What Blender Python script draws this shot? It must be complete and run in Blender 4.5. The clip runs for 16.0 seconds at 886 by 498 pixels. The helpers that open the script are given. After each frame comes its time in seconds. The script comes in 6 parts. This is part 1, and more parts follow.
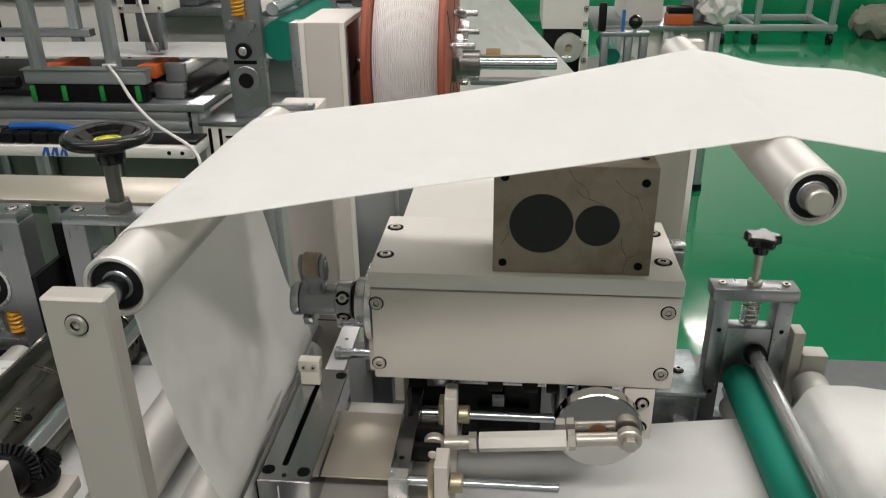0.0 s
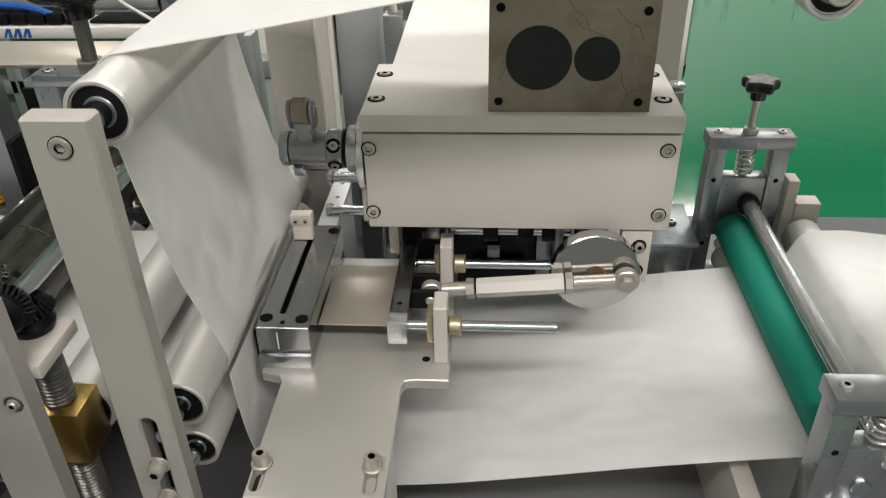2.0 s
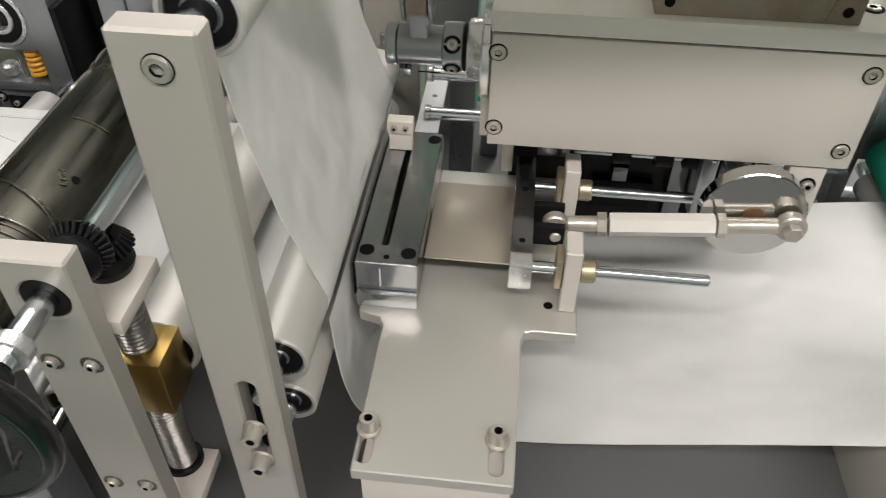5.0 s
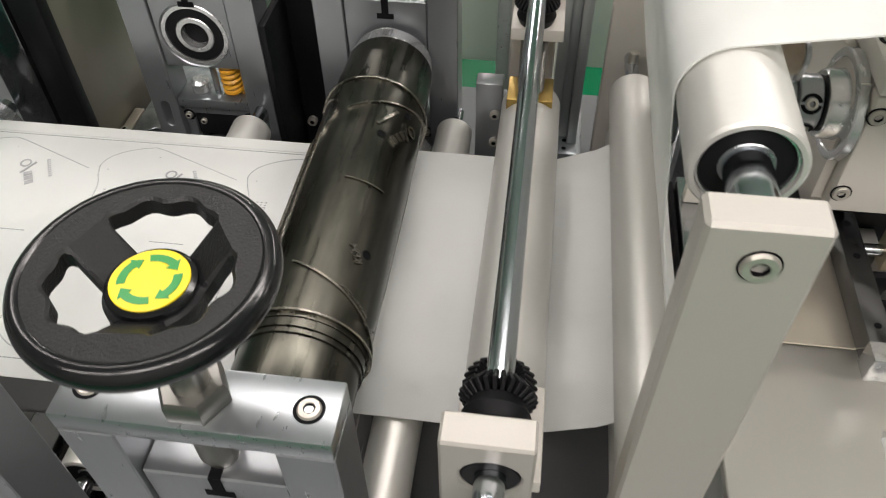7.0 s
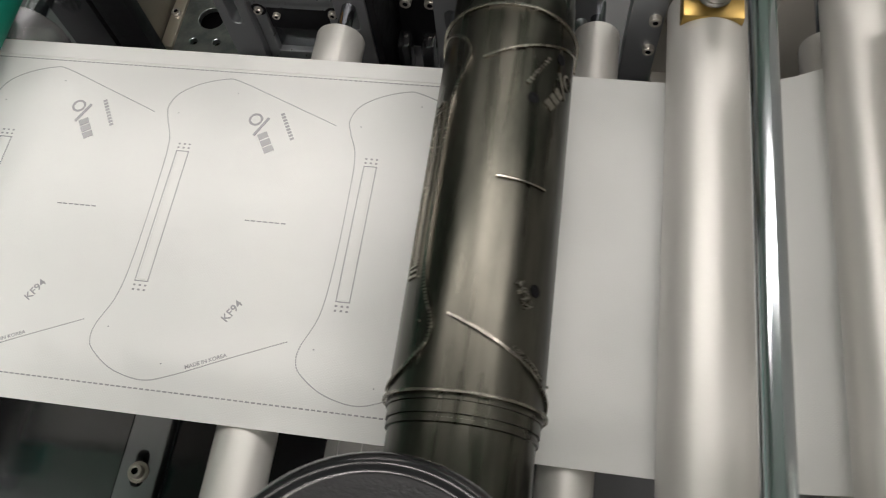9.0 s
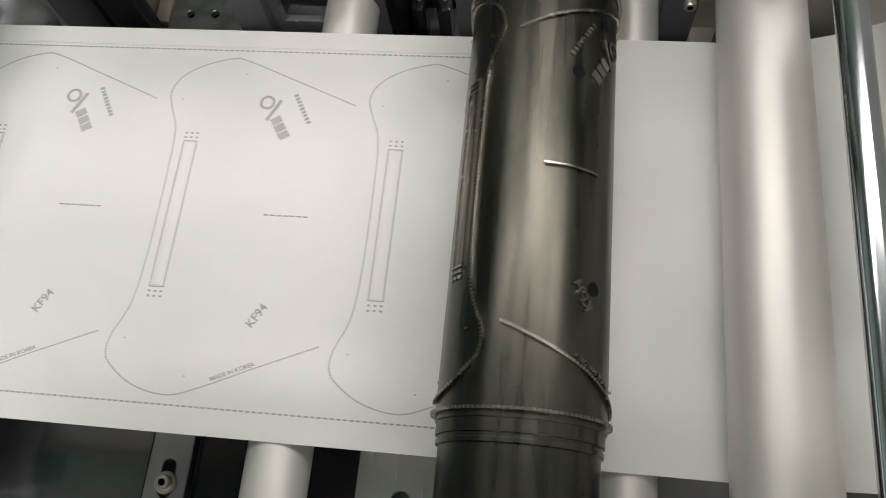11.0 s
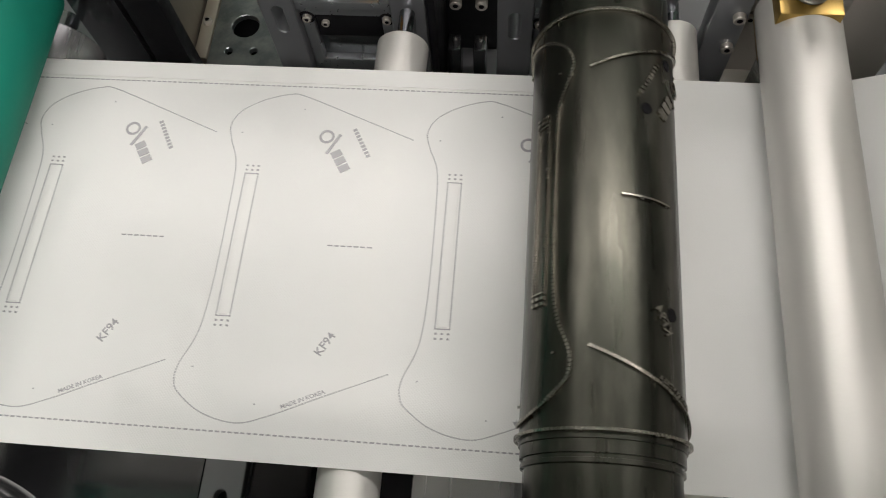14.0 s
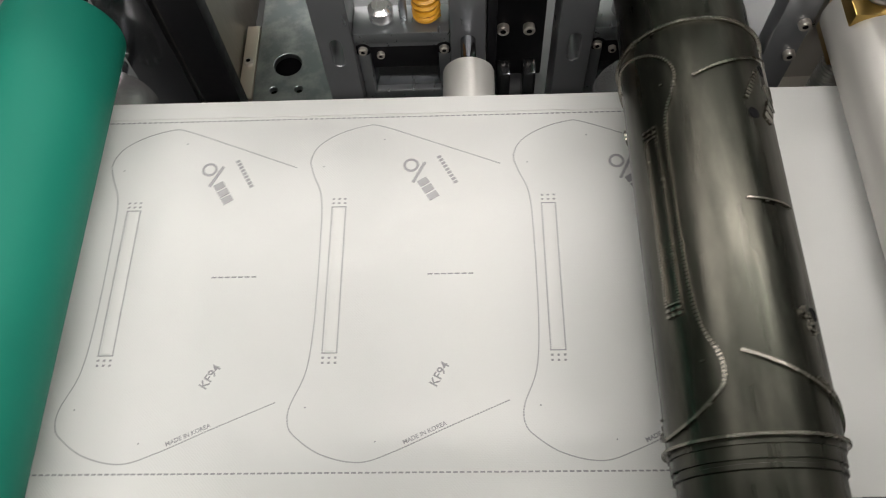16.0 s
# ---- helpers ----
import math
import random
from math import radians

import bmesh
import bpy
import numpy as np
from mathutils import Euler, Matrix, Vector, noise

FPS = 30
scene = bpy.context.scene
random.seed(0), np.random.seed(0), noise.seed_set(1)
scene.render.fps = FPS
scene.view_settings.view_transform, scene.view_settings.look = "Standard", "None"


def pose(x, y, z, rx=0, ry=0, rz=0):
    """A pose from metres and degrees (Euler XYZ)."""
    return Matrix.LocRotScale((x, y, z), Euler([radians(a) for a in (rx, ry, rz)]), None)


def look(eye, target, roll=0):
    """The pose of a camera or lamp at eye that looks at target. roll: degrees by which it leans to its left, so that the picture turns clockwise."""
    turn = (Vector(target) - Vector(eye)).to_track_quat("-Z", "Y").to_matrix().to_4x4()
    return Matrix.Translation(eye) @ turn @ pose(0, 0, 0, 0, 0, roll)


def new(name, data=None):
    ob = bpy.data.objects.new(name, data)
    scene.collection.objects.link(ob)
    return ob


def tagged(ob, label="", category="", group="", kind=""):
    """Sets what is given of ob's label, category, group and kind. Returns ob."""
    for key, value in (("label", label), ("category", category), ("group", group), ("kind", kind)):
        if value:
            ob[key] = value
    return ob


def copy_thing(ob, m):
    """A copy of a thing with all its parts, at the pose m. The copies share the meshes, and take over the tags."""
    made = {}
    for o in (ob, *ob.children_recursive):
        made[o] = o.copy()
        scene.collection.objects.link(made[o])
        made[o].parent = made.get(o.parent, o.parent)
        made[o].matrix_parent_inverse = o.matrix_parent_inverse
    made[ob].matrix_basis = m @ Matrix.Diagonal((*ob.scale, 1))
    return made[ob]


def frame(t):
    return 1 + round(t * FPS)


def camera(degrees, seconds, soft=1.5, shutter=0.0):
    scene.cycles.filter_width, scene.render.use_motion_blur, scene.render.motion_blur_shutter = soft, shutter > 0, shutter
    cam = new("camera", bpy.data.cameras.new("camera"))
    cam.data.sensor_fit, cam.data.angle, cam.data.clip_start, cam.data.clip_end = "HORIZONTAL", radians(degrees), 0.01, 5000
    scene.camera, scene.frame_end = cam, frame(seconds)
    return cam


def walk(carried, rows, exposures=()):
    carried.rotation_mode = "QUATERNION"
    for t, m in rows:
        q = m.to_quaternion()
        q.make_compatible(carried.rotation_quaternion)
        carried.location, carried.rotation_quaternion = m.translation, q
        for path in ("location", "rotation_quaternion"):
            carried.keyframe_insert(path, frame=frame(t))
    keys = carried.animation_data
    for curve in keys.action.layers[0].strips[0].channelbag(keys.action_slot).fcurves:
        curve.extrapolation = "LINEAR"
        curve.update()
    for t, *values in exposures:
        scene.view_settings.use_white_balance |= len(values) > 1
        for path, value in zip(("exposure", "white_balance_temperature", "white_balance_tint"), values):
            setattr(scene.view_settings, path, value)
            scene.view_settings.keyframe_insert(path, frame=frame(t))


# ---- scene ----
cam = camera(59.1, 16.0, 1.0, 0.3)
PATH = [
    (0, (-0.002, 0.009, 1.386), (-0.175, 1.818, 0.55), -0.7),
    (0.5, (-0.012, 0.008, 1.372), (-0.185, 1.786, 0.473), -0.4),
    (1, (-0.019, 0.005, 1.364), (-0.17, 1.763, 0.422), -1.1),
    (1.5, (-0.018, 0.002, 1.354), (-0.133, 1.733, 0.36), -1.4),
    (2, (-0.014, 0.001, 1.341), (-0.132, 1.688, 0.274), -1.3),
    (2.5, (-0.019, 0.007, 1.33), (-0.152, 1.647, 0.193), -1.2),
    (3, (-0.032, 0.013, 1.323), (-0.164, 1.618, 0.137), -1.3),
    (3.2, (-0.039, 0.013, 1.322), (-0.157, 1.605, 0.117), -1.3),
    (5.3, (-0.132, 0.11, 1.327), (-0.287, 1.569, -0.032), 0.8),
    (5.5, (-0.172, 0.106, 1.335), (-0.339, 1.562, -0.027), 0.3),
    (6, (-0.246, 0.106, 1.343), (-0.412, 1.56, -0.02), -1.5),
    (6.5, (-0.295, 0.138, 1.342), (-0.428, 1.58, -0.037), -0.9),
    (7, (-0.305, 0.191, 1.35), (-0.506, 1.535, -0.118), -1.2),
    (7.5, (-0.334, 0.248, 1.357), (-0.577, 1.455, -0.219), -4.1),
    (8, (-0.366, 0.295, 1.353), (-0.609, 1.376, -0.312), -5.0),
    (8.5, (-0.384, 0.339, 1.351), (-0.639, 1.265, -0.404), -7.0),
    (9, (-0.401, 0.367, 1.353), (-0.647, 1.176, -0.46), -9.9),
    (9.2, (-0.417, 0.373, 1.353), (-0.658, 1.146, -0.476), -11.4),
    (11.5, (-0.431, 0.401, 1.326), (-0.665, 1.095, -0.534), -14.9),
    (12, (-0.435, 0.401, 1.338), (-0.624, 1.104, -0.525), -12.6),
    (12.5, (-0.434, 0.405, 1.339), (-0.619, 1.137, -0.513), -11.5),
    (13, (-0.449, 0.396, 1.346), (-0.606, 1.139, -0.504), -9.1),
    (13.5, (-0.467, 0.389, 1.344), (-0.629, 1.166, -0.492), -8.1),
    (14, (-0.481, 0.386, 1.344), (-0.644, 1.175, -0.486), -7.6),
    (14.5, (-0.493, 0.385, 1.336), (-0.68, 1.169, -0.494), -5.7),
    (15, (-0.493, 0.378, 1.337), (-0.733, 1.158, -0.489), -6.4),
    (15.5, (-0.504, 0.384, 1.338), (-0.732, 1.196, -0.476), -8.6),
    (16, (-0.561, 0.378, 1.338), (-0.637, 1.258, -0.456), -5.5),
]
walk(cam, [(t, look(eye, target, roll)) for t, eye, target, roll in PATH], [(0, -0.12), (1.5, -0.04), (2.5, 0.18), (5.3, 0.27), (6, 0.35), (7, 0.21), (8, 0.15), (9.2, 0.11), (12.5, 0.09), (16, 0.16)])

# ---- world and lights ----
world = bpy.data.worlds.new("world")
scene.world = world
world.use_nodes = True
wn = world.node_tree.nodes
wn["Background"].inputs[0].default_value = (0.9, 0.95, 1.0, 1)
wn["Background"].inputs[1].default_value = 0.25


def area_lamp(x, y, z, sx, sy, power, colour):
    d = bpy.data.lights.new("tube_light", "AREA")
    d.shape, d.size, d.size_y, d.energy, d.color = "RECTANGLE", sx, sy, power, colour
    o = new("tube_light", d)
    o.matrix_world = pose(x, y, z)
    return o


# Tubes out of view; the last four are added to brighten the far floor.
LAMPS = [(-1.65, -0.9, 17), (-0.2, -0.9, 28), (1.25, -0.9, 32), (-1.65, 1.5, 11), (-0.2, 1.5, 18), (1.25, 1.5, 20), (-1.6, 4.6, 34), (1.8, 4.6, 44), (4.4, 3.0, 30), (4.4, 6.4, 44), (1.6, 7.4, 50), (-1.6, 7.4, 40)]
for lx, ly, power in LAMPS:
    area_lamp(lx, ly, 2.93, 1.30, 0.30, power, (1.0, 0.915, 0.885))


# ---- materials ----
def mat(name, colour, rough=0.5, metal=0.0, grain=0.0, scale=60.0, bump=0.0, stretch=(1, 1, 1), blotch=0.0, blotch_scale=9.0, coat=0.0, spec=0.5, vary=0.0):
    m = bpy.data.materials.new(name)
    m.use_nodes = True
    nt = m.node_tree
    n, l = nt.nodes, nt.links
    b = n["Principled BSDF"]
    b.inputs["Roughness"].default_value, b.inputs["Metallic"].default_value = rough, metal
    b.inputs["Coat Weight"].default_value, b.inputs["Specular IOR Level"].default_value = coat, spec
    co = n.new("ShaderNodeTexCoord")
    mp = n.new("ShaderNodeMapping")
    mp.inputs["Scale"].default_value = stretch
    l.new(co.outputs["Object"], mp.inputs[0])
    fine = n.new("ShaderNodeTexNoise")
    fine.inputs["Scale"].default_value, fine.inputs["Detail"].default_value = scale, 6
    l.new(mp.outputs[0], fine.inputs["Vector"])
    big = n.new("ShaderNodeTexNoise")
    big.inputs["Scale"].default_value, big.inputs["Detail"].default_value = blotch_scale, 3
    l.new(co.outputs["Object"], big.inputs["Vector"])
    add = n.new("ShaderNodeMath")
    add.operation = "MULTIPLY_ADD"
    l.new(fine.outputs[0], add.inputs[0])
    add.inputs[1].default_value = grain
    mul = n.new("ShaderNodeMath")
    mul.operation = "MULTIPLY"
    l.new(big.outputs[0], mul.inputs[0])
    mul.inputs[1].default_value = blotch
    l.new(mul.outputs[0], add.inputs[2])
    ramp = n.new("ShaderNodeMapRange")
    ramp.inputs["From Min"].default_value, ramp.inputs["From Max"].default_value = 0, 1
    ramp.inputs["To Min"].default_value, ramp.inputs["To Max"].default_value = 1 - (grain + blotch) * 0.5, 1 + (grain + blotch) * 0.5
    l.new(add.outputs[0], ramp.inputs["Value"])
    mix = n.new("ShaderNodeVectorMath")
    mix.operation = "SCALE"
    mix.inputs[0].default_value = colour
    l.new(ramp.outputs[0], mix.inputs["Scale"])
    l.new(mix.outputs[0], b.inputs["Base Color"])
    rr = n.new("ShaderNodeMapRange")
    rr.inputs["To Min"].default_value, rr.inputs["To Max"].default_value = max(0.02, rough - 0.08 - grain * 0.1), min(1, rough + 0.08 + grain * 0.1)
    l.new(fine.outputs[0], rr.inputs["Value"])
    l.new(rr.outputs[0], b.inputs["Roughness"])
    if bump:
        bp = n.new("ShaderNodeBump")
        bp.inputs["Strength"].default_value, bp.inputs["Distance"].default_value = bump, 0.0006
        l.new(fine.outputs[0], bp.inputs["Height"])
        l.new(bp.outputs[0], b.inputs["Normal"])
    return m


M_PAINT = mat("light_grey_anodised_aluminium", (0.57, 0.54, 0.495), 0.45, 0.0, 0.10, 900, 0.10, blotch=0.07)
# Darker copy of the light grey aluminium: shade on front posts put into colour.
M_POST_SHADED = mat("shaded_anodised_aluminium", (0.42, 0.40, 0.365), 0.40, 0.2, 0.10, 900, 0.10, blotch=0.08)
M_ANOD = mat("bright_anodised_aluminium", (0.68, 0.66, 0.62), 0.45, 0.05, 0.08, 300, 0.05, (1, 6, 1), 0.10)
M_PAINTW = mat("white_powder_coat", (0.72, 0.70, 0.66), 0.5, 0.0, 0.05, 500, 0.10, blotch=0.06)
M_ALU = mat("milled_aluminium", (0.29, 0.30, 0.315), 0.31, 0.75, 0.10, 220, 0.015, (1, 0.15, 0.15), 0.15)
M_STEEL = mat("ground_steel", (0.58, 0.585, 0.59), 0.25, 0.75, 0.05, 260, 0.0, (1, 0.04, 1), 0.12)
M_TAN = mat("dull_brushed_sheet", (0.26, 0.235, 0.195), 0.40, 0.6, 0.15, 60, 0.02, (1, 8, 1), 0.2)
M_GROUND = mat("mirror_ground_steel", (0.47, 0.48, 0.50), 0.20, 1.0, 0.06, 200, 0.0, (1, 0.05, 1), 0.12)
M_BOLT = mat("rusty_brown_steel", (0.16, 0.085, 0.045), 0.5, 0.3, 0.4, 300, 0.1)
M_PLATE = mat("plated_steel", (0.35, 0.37, 0.385), 0.30, 0.85, 0.06, 260, 0.004, (1, 0.2, 1), 0.14, 9)
M_GALV = mat("galvanised_sheet", (0.24, 0.275, 0.285), 0.36, 0.95, 0.45, 55, 0.04, (1, 1, 1), 0.35, 20)
M_CHROME = mat("polished_shaft_steel", (0.56, 0.59, 0.63), 0.15, 1.0, 0.12, 120, 0.02, (1, 0.15, 1), 0.06)
M_ROLL = mat("satin_aluminium_roller", (0.64, 0.63, 0.60), 0.42, 0.5, 0.10, 500, 0.10, (1, 1, 1), 0.12, 12)
M_DRUM = mat("oiled_tool_steel", (0.053, 0.051, 0.043), 0.31, 1.0, 1.2, 120, 0.05, (1.0, 0.06, 1.0), 0.6, 16)
M_DIE = mat("cutting_rule_steel", (0.30, 0.285, 0.25), 0.24, 1.0, 0.3, 300, 0.05)
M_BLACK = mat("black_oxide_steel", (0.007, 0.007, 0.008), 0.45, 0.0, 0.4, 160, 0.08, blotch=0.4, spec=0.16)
M_PLASTIC = mat("glossy_black_plastic", (0.008, 0.008, 0.009), 0.20, 0.0, 0.2, 300, 0.02, coat=0.12, spec=0.32)
M_LEATHER = mat("grained_black_plastic", (0.010, 0.010, 0.011), 0.42, 0.0, 0.3, 900, 0.6, spec=0.35)
# Near-black that paints the shade inside holes, slots, notches and gaps.
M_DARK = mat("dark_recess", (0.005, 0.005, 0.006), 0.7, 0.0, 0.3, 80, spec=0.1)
M_BRASS = mat("brass", (0.48, 0.33, 0.11), 0.33, 1.0, 0.2, 120, 0.05, (1, 1, 8), 0.15)
M_NICKEL = mat("nickel_plated_steel", (0.52, 0.49, 0.44), 0.32, 0.6, 0.15, 200, 0.03, blotch=0.1)
M_BRONZE = mat("sintered_bronze", (0.50, 0.44, 0.31), 0.4, 0.9, 0.2, 200, 0.08)
M_SHIM = mat("spring_steel_sheet", (0.60, 0.55, 0.47), 0.36, 0.75, 0.15, 60, 0.02, (1, 10, 1), 0.2)
M_GREEN = mat("green_rubber", (0.004, 0.175, 0.120), 0.62, 0.0, 0.12, 400, 0.10, blotch=0.12, spec=0.25)
M_YELLOW = mat("yellow_label", (0.78, 0.60, 0.005), 0.35, 0.0, 0.03, 100)
M_LGREEN = mat("green_arrow_print", (0.012, 0.23, 0.04), 0.35, 0.0, 0.03, 100)
M_SPRING = mat("yellow_die_spring", (0.62, 0.30, 0.02), 0.4, 0.0, 0.1, 200)
M_BLOCK = mat("stained_ground_steel", (0.31, 0.255, 0.205), 0.5, 0.2, 0.4, 130, 0.10, (1, 1, 1), 0.5, 22)
M_MAGNET = mat("dark_rubber_disc", (0.009, 0.009, 0.009), 0.6, 0.0, 0.2, 300, 0.1)
M_WEB = mat("white_nonwoven", (0.835, 0.853, 0.847), 0.85, 0.0, 0.05, 1500, 0.35, blotch=0.035, blotch_scale=14, spec=0.2)


def dot_relief(m, size):
    """Fine rows of bonded dots, as nonwoven cloth has them."""
    n, l = m.node_tree.nodes, m.node_tree.links
    co = n.new("ShaderNodeTexCoord")
    mp = n.new("ShaderNodeMapping")
    mp.inputs["Rotation"].default_value = (0, 0, radians(45))
    l.new(co.outputs["Object"], mp.inputs[0])
    waves = []
    for way in ("X", "Y"):
        w = n.new("ShaderNodeTexWave")
        w.bands_direction = way
        w.inputs["Scale"].default_value = 0.314 / size
        l.new(mp.outputs[0], w.inputs["Vector"])
        waves.append(w)
    mul = n.new("ShaderNodeMath")
    mul.operation = "MULTIPLY"
    l.new(waves[0].outputs["Fac"], mul.inputs[0])
    l.new(waves[1].outputs["Fac"], mul.inputs[1])
    old = n["Bump"]
    b2 = n.new("ShaderNodeBump")
    b2.inputs["Strength"].default_value, b2.inputs["Distance"].default_value = 0.22, 0.0004
    b2.invert = True
    l.new(mul.outputs[0], b2.inputs["Height"])
    l.new(old.outputs[0], b2.inputs["Normal"])
    soft = n.new("ShaderNodeTexNoise")
    soft.inputs["Scale"].default_value, soft.inputs["Detail"].default_value = 27, 1
    l.new(co.outputs["Object"], soft.inputs["Vector"])
    b3 = n.new("ShaderNodeBump")
    b3.inputs["Strength"].default_value, b3.inputs["Distance"].default_value = 0.7, 0.011
    l.new(soft.outputs[0], b3.inputs["Height"])
    l.new(b2.outputs[0], b3.inputs["Normal"])
    l.new(b3.outputs[0], n["Principled BSDF"].inputs["Normal"])


def let_through(m, share_of):
    """Thin cloth: part of the light passes through it."""
    n, l = m.node_tree.nodes, m.node_tree.links
    tr = n.new("ShaderNodeBsdfTranslucent")
    tr.inputs["Color"].default_value = (0.87, 0.85, 0.81, 1)
    mx = n.new("ShaderNodeMixShader")
    mx.inputs[0].default_value = share_of
    l.new(n["Principled BSDF"].outputs[0], mx.inputs[1])
    l.new(tr.outputs[0], mx.inputs[2])
    l.new(mx.outputs[0], n["Material Output"].inputs[0])


def stain(m, other, scale, stretch, low=0.42, high=0.62):
    """Patches of a second tint over the base colour, with their own outline."""
    n, l = m.node_tree.nodes, m.node_tree.links
    b = n["Principled BSDF"]
    old = b.inputs["Base Color"].links[0].from_socket
    co = n.new("ShaderNodeTexCoord")
    mp = n.new("ShaderNodeMapping")
    mp.inputs["Scale"].default_value = stretch
    l.new(co.outputs["Object"], mp.inputs[0])
    ns_ = n.new("ShaderNodeTexNoise")
    ns_.inputs["Scale"].default_value, ns_.inputs["Detail"].default_value, ns_.inputs["Roughness"].default_value = scale, 7, 0.62
    l.new(mp.outputs[0], ns_.inputs["Vector"])
    mr = n.new("ShaderNodeMapRange")
    mr.inputs["From Min"].default_value, mr.inputs["From Max"].default_value = low, high
    l.new(ns_.outputs[0], mr.inputs["Value"])
    mx = n.new("ShaderNodeMix")
    mx.data_type = "RGBA"
    l.new(mr.outputs[0], mx.inputs[0])
    l.new(old, mx.inputs[6])
    mx.inputs[7].default_value = (*other, 1)
    l.new(mx.outputs[2], b.inputs["Base Color"])


stain(M_DRUM, (0.040, 0.041, 0.034), 26, (1.0, 0.22, 1.0))
stain(M_BLOCK, (0.20, 0.145, 0.10), 18, (1.0, 1.0, 1.0))
stain(M_GALV, (0.36, 0.39, 0.40), 40, (1.0, 1.0, 1.0))
dot_relief(M_WEB, 0.0013)
let_through(M_WEB, 0.42)
M_PRINT = mat("embossed_seam_grey", (0.36, 0.36, 0.37), 0.7, 0.0, 0.3, 900)
M_SOFTPRINT = mat("embossed_slot_grey", (0.37, 0.37, 0.38), 0.7, 0.0, 0.15, 900)
M_FLOOR = mat("green_epoxy_floor", (0.005, 0.200, 0.082), 0.09, 0.0, 0.12, 6, 0.01, blotch=0.15, blotch_scale=1.2, coat=0.5)
M_WALL = mat("white_wall_paint", (0.62, 0.63, 0.61), 0.7, 0.0, 0.05, 30, 0.05, blotch=0.06, blotch_scale=0.8)
M_WALL_GREY = mat("unseen_wall_grey", (0.40, 0.41, 0.39), 0.6, 0.0, 0.05, 30, 0.05, blotch=0.1, blotch_scale=0.8)
M_CEIL = mat("white_ceiling_board", (0.55, 0.55, 0.55), 0.8, 0.0, 0.05, 40, 0.05)
M_RED = mat("red_oxide_reel_flange", (0.33, 0.075, 0.035), 0.5, 0.0, 0.2, 40, 0.05, blotch=0.25)
M_WIRE = mat("white_nose_wire", (0.74, 0.71, 0.70), 0.5, 0.0, 0.08, 200, 0.1)
M_PROFILE = mat("aluminium_profile", (0.45, 0.48, 0.49), 0.4, 0.7, 0.08, 120, 0.01, (1, 1, 6), 0.1)
M_ORANGE = mat("orange_plastic", (0.55, 0.12, 0.03), 0.4, 0.0, 0.1, 60)
M_CLEAR = mat("milky_polymer", (0.66, 0.63, 0.55), 0.4, 0.0, 0.1, 100)
M_BRIGHT = mat("bright_flat_steel", (0.78, 0.79, 0.81), 0.34, 0.35, 0.12, 120, 0.03, (1, 8, 1), 0.1)
M_DISC = mat("polished_crank_steel", (0.60, 0.60, 0.58), 0.10, 1.0, 0.05, 90, 0.004, blotch=0.05)
M_DULL = mat("dull_dark_steel", (0.19, 0.195, 0.205), 0.17, 0.95, 0.1, 40, 0.02, (14, 1, 1), 0.25, 10)
M_DECK = mat("scuffed_grey_deck", (0.20, 0.205, 0.215), 0.36, 0.55, 0.12, 60, 0.02, blotch=0.2)
M_SPINDLE = mat("satin_turned_steel", (0.21, 0.205, 0.19), 0.32, 0.85, 0.15, 300, 0.05, (0.1, 0.1, 6), 0.1)
M_TABLE = mat("brushed_table_aluminium", (0.56, 0.55, 0.51), 0.37, 0.5, 0.12, 260, 0.03, (1, 0.06, 1), 0.12)
M_SAGE = mat("grey_green_panel", (0.17, 0.20, 0.175), 0.45, 0.0, 0.08, 40, 0.03, blotch=0.12)
M_SAGE_PALE = mat("pale_green_grey_panel", (0.42, 0.47, 0.43), 0.45, 0.0, 0.06, 40, 0.02, blotch=0.1)
M_BLUE = mat("blue_label", (0.02, 0.11, 0.40), 0.4)

lamp_glow = bpy.data.materials.new("lamp_diffuser")
lamp_glow.use_nodes = True
lamp_glow.node_tree.nodes["Principled BSDF"].inputs["Emission Color"].default_value = (1, 0.97, 0.91, 1)
lamp_glow.node_tree.nodes["Principled BSDF"].inputs["Emission Strength"].default_value = 6.0


# ---- mesh helpers ----
def finish(bm, name, material, smooth=True):
    bmesh.ops.recalc_face_normals(bm, faces=bm.faces[:])
    me = bpy.data.meshes.new(name)
    bm.to_mesh(me)
    bm.free()
    me.materials.append(material)
    if smooth:
        for p in me.polygons:
            p.use_smooth = True
        me.set_sharp_from_angle(angle=radians(32))
    return me


def hang(ob, parent):
    """Make ob a part; its numbers stay those of the room."""
    ob.parent = parent
    if parent.type == "EMPTY":
        ob.matrix_parent_inverse = Matrix.Translation(-Vector(parent.location))


def part(name, bm, material, parent, label="", smooth=True):
    ob = new(name, finish(bm, name, material, smooth))
    hang(ob, parent)
    if label:
        tagged(ob, label)
    return ob


def share(name, me, parent, m, label=""):
    ob = new(name, me)
    hang(ob, parent)
    ob.matrix_basis = m
    if label:
        tagged(ob, label)
    return ob


def thing(name, label, category, loc=(0, 0, 0), group=""):
    e = new(name)
    e.empty_display_size = 0.02
    e.location = loc
    return tagged(e, label, category, group)


def setting(name, bm, material, label="", smooth=True):
    return tagged(new(name, finish(bm, name, material, smooth)), label, kind="structure")


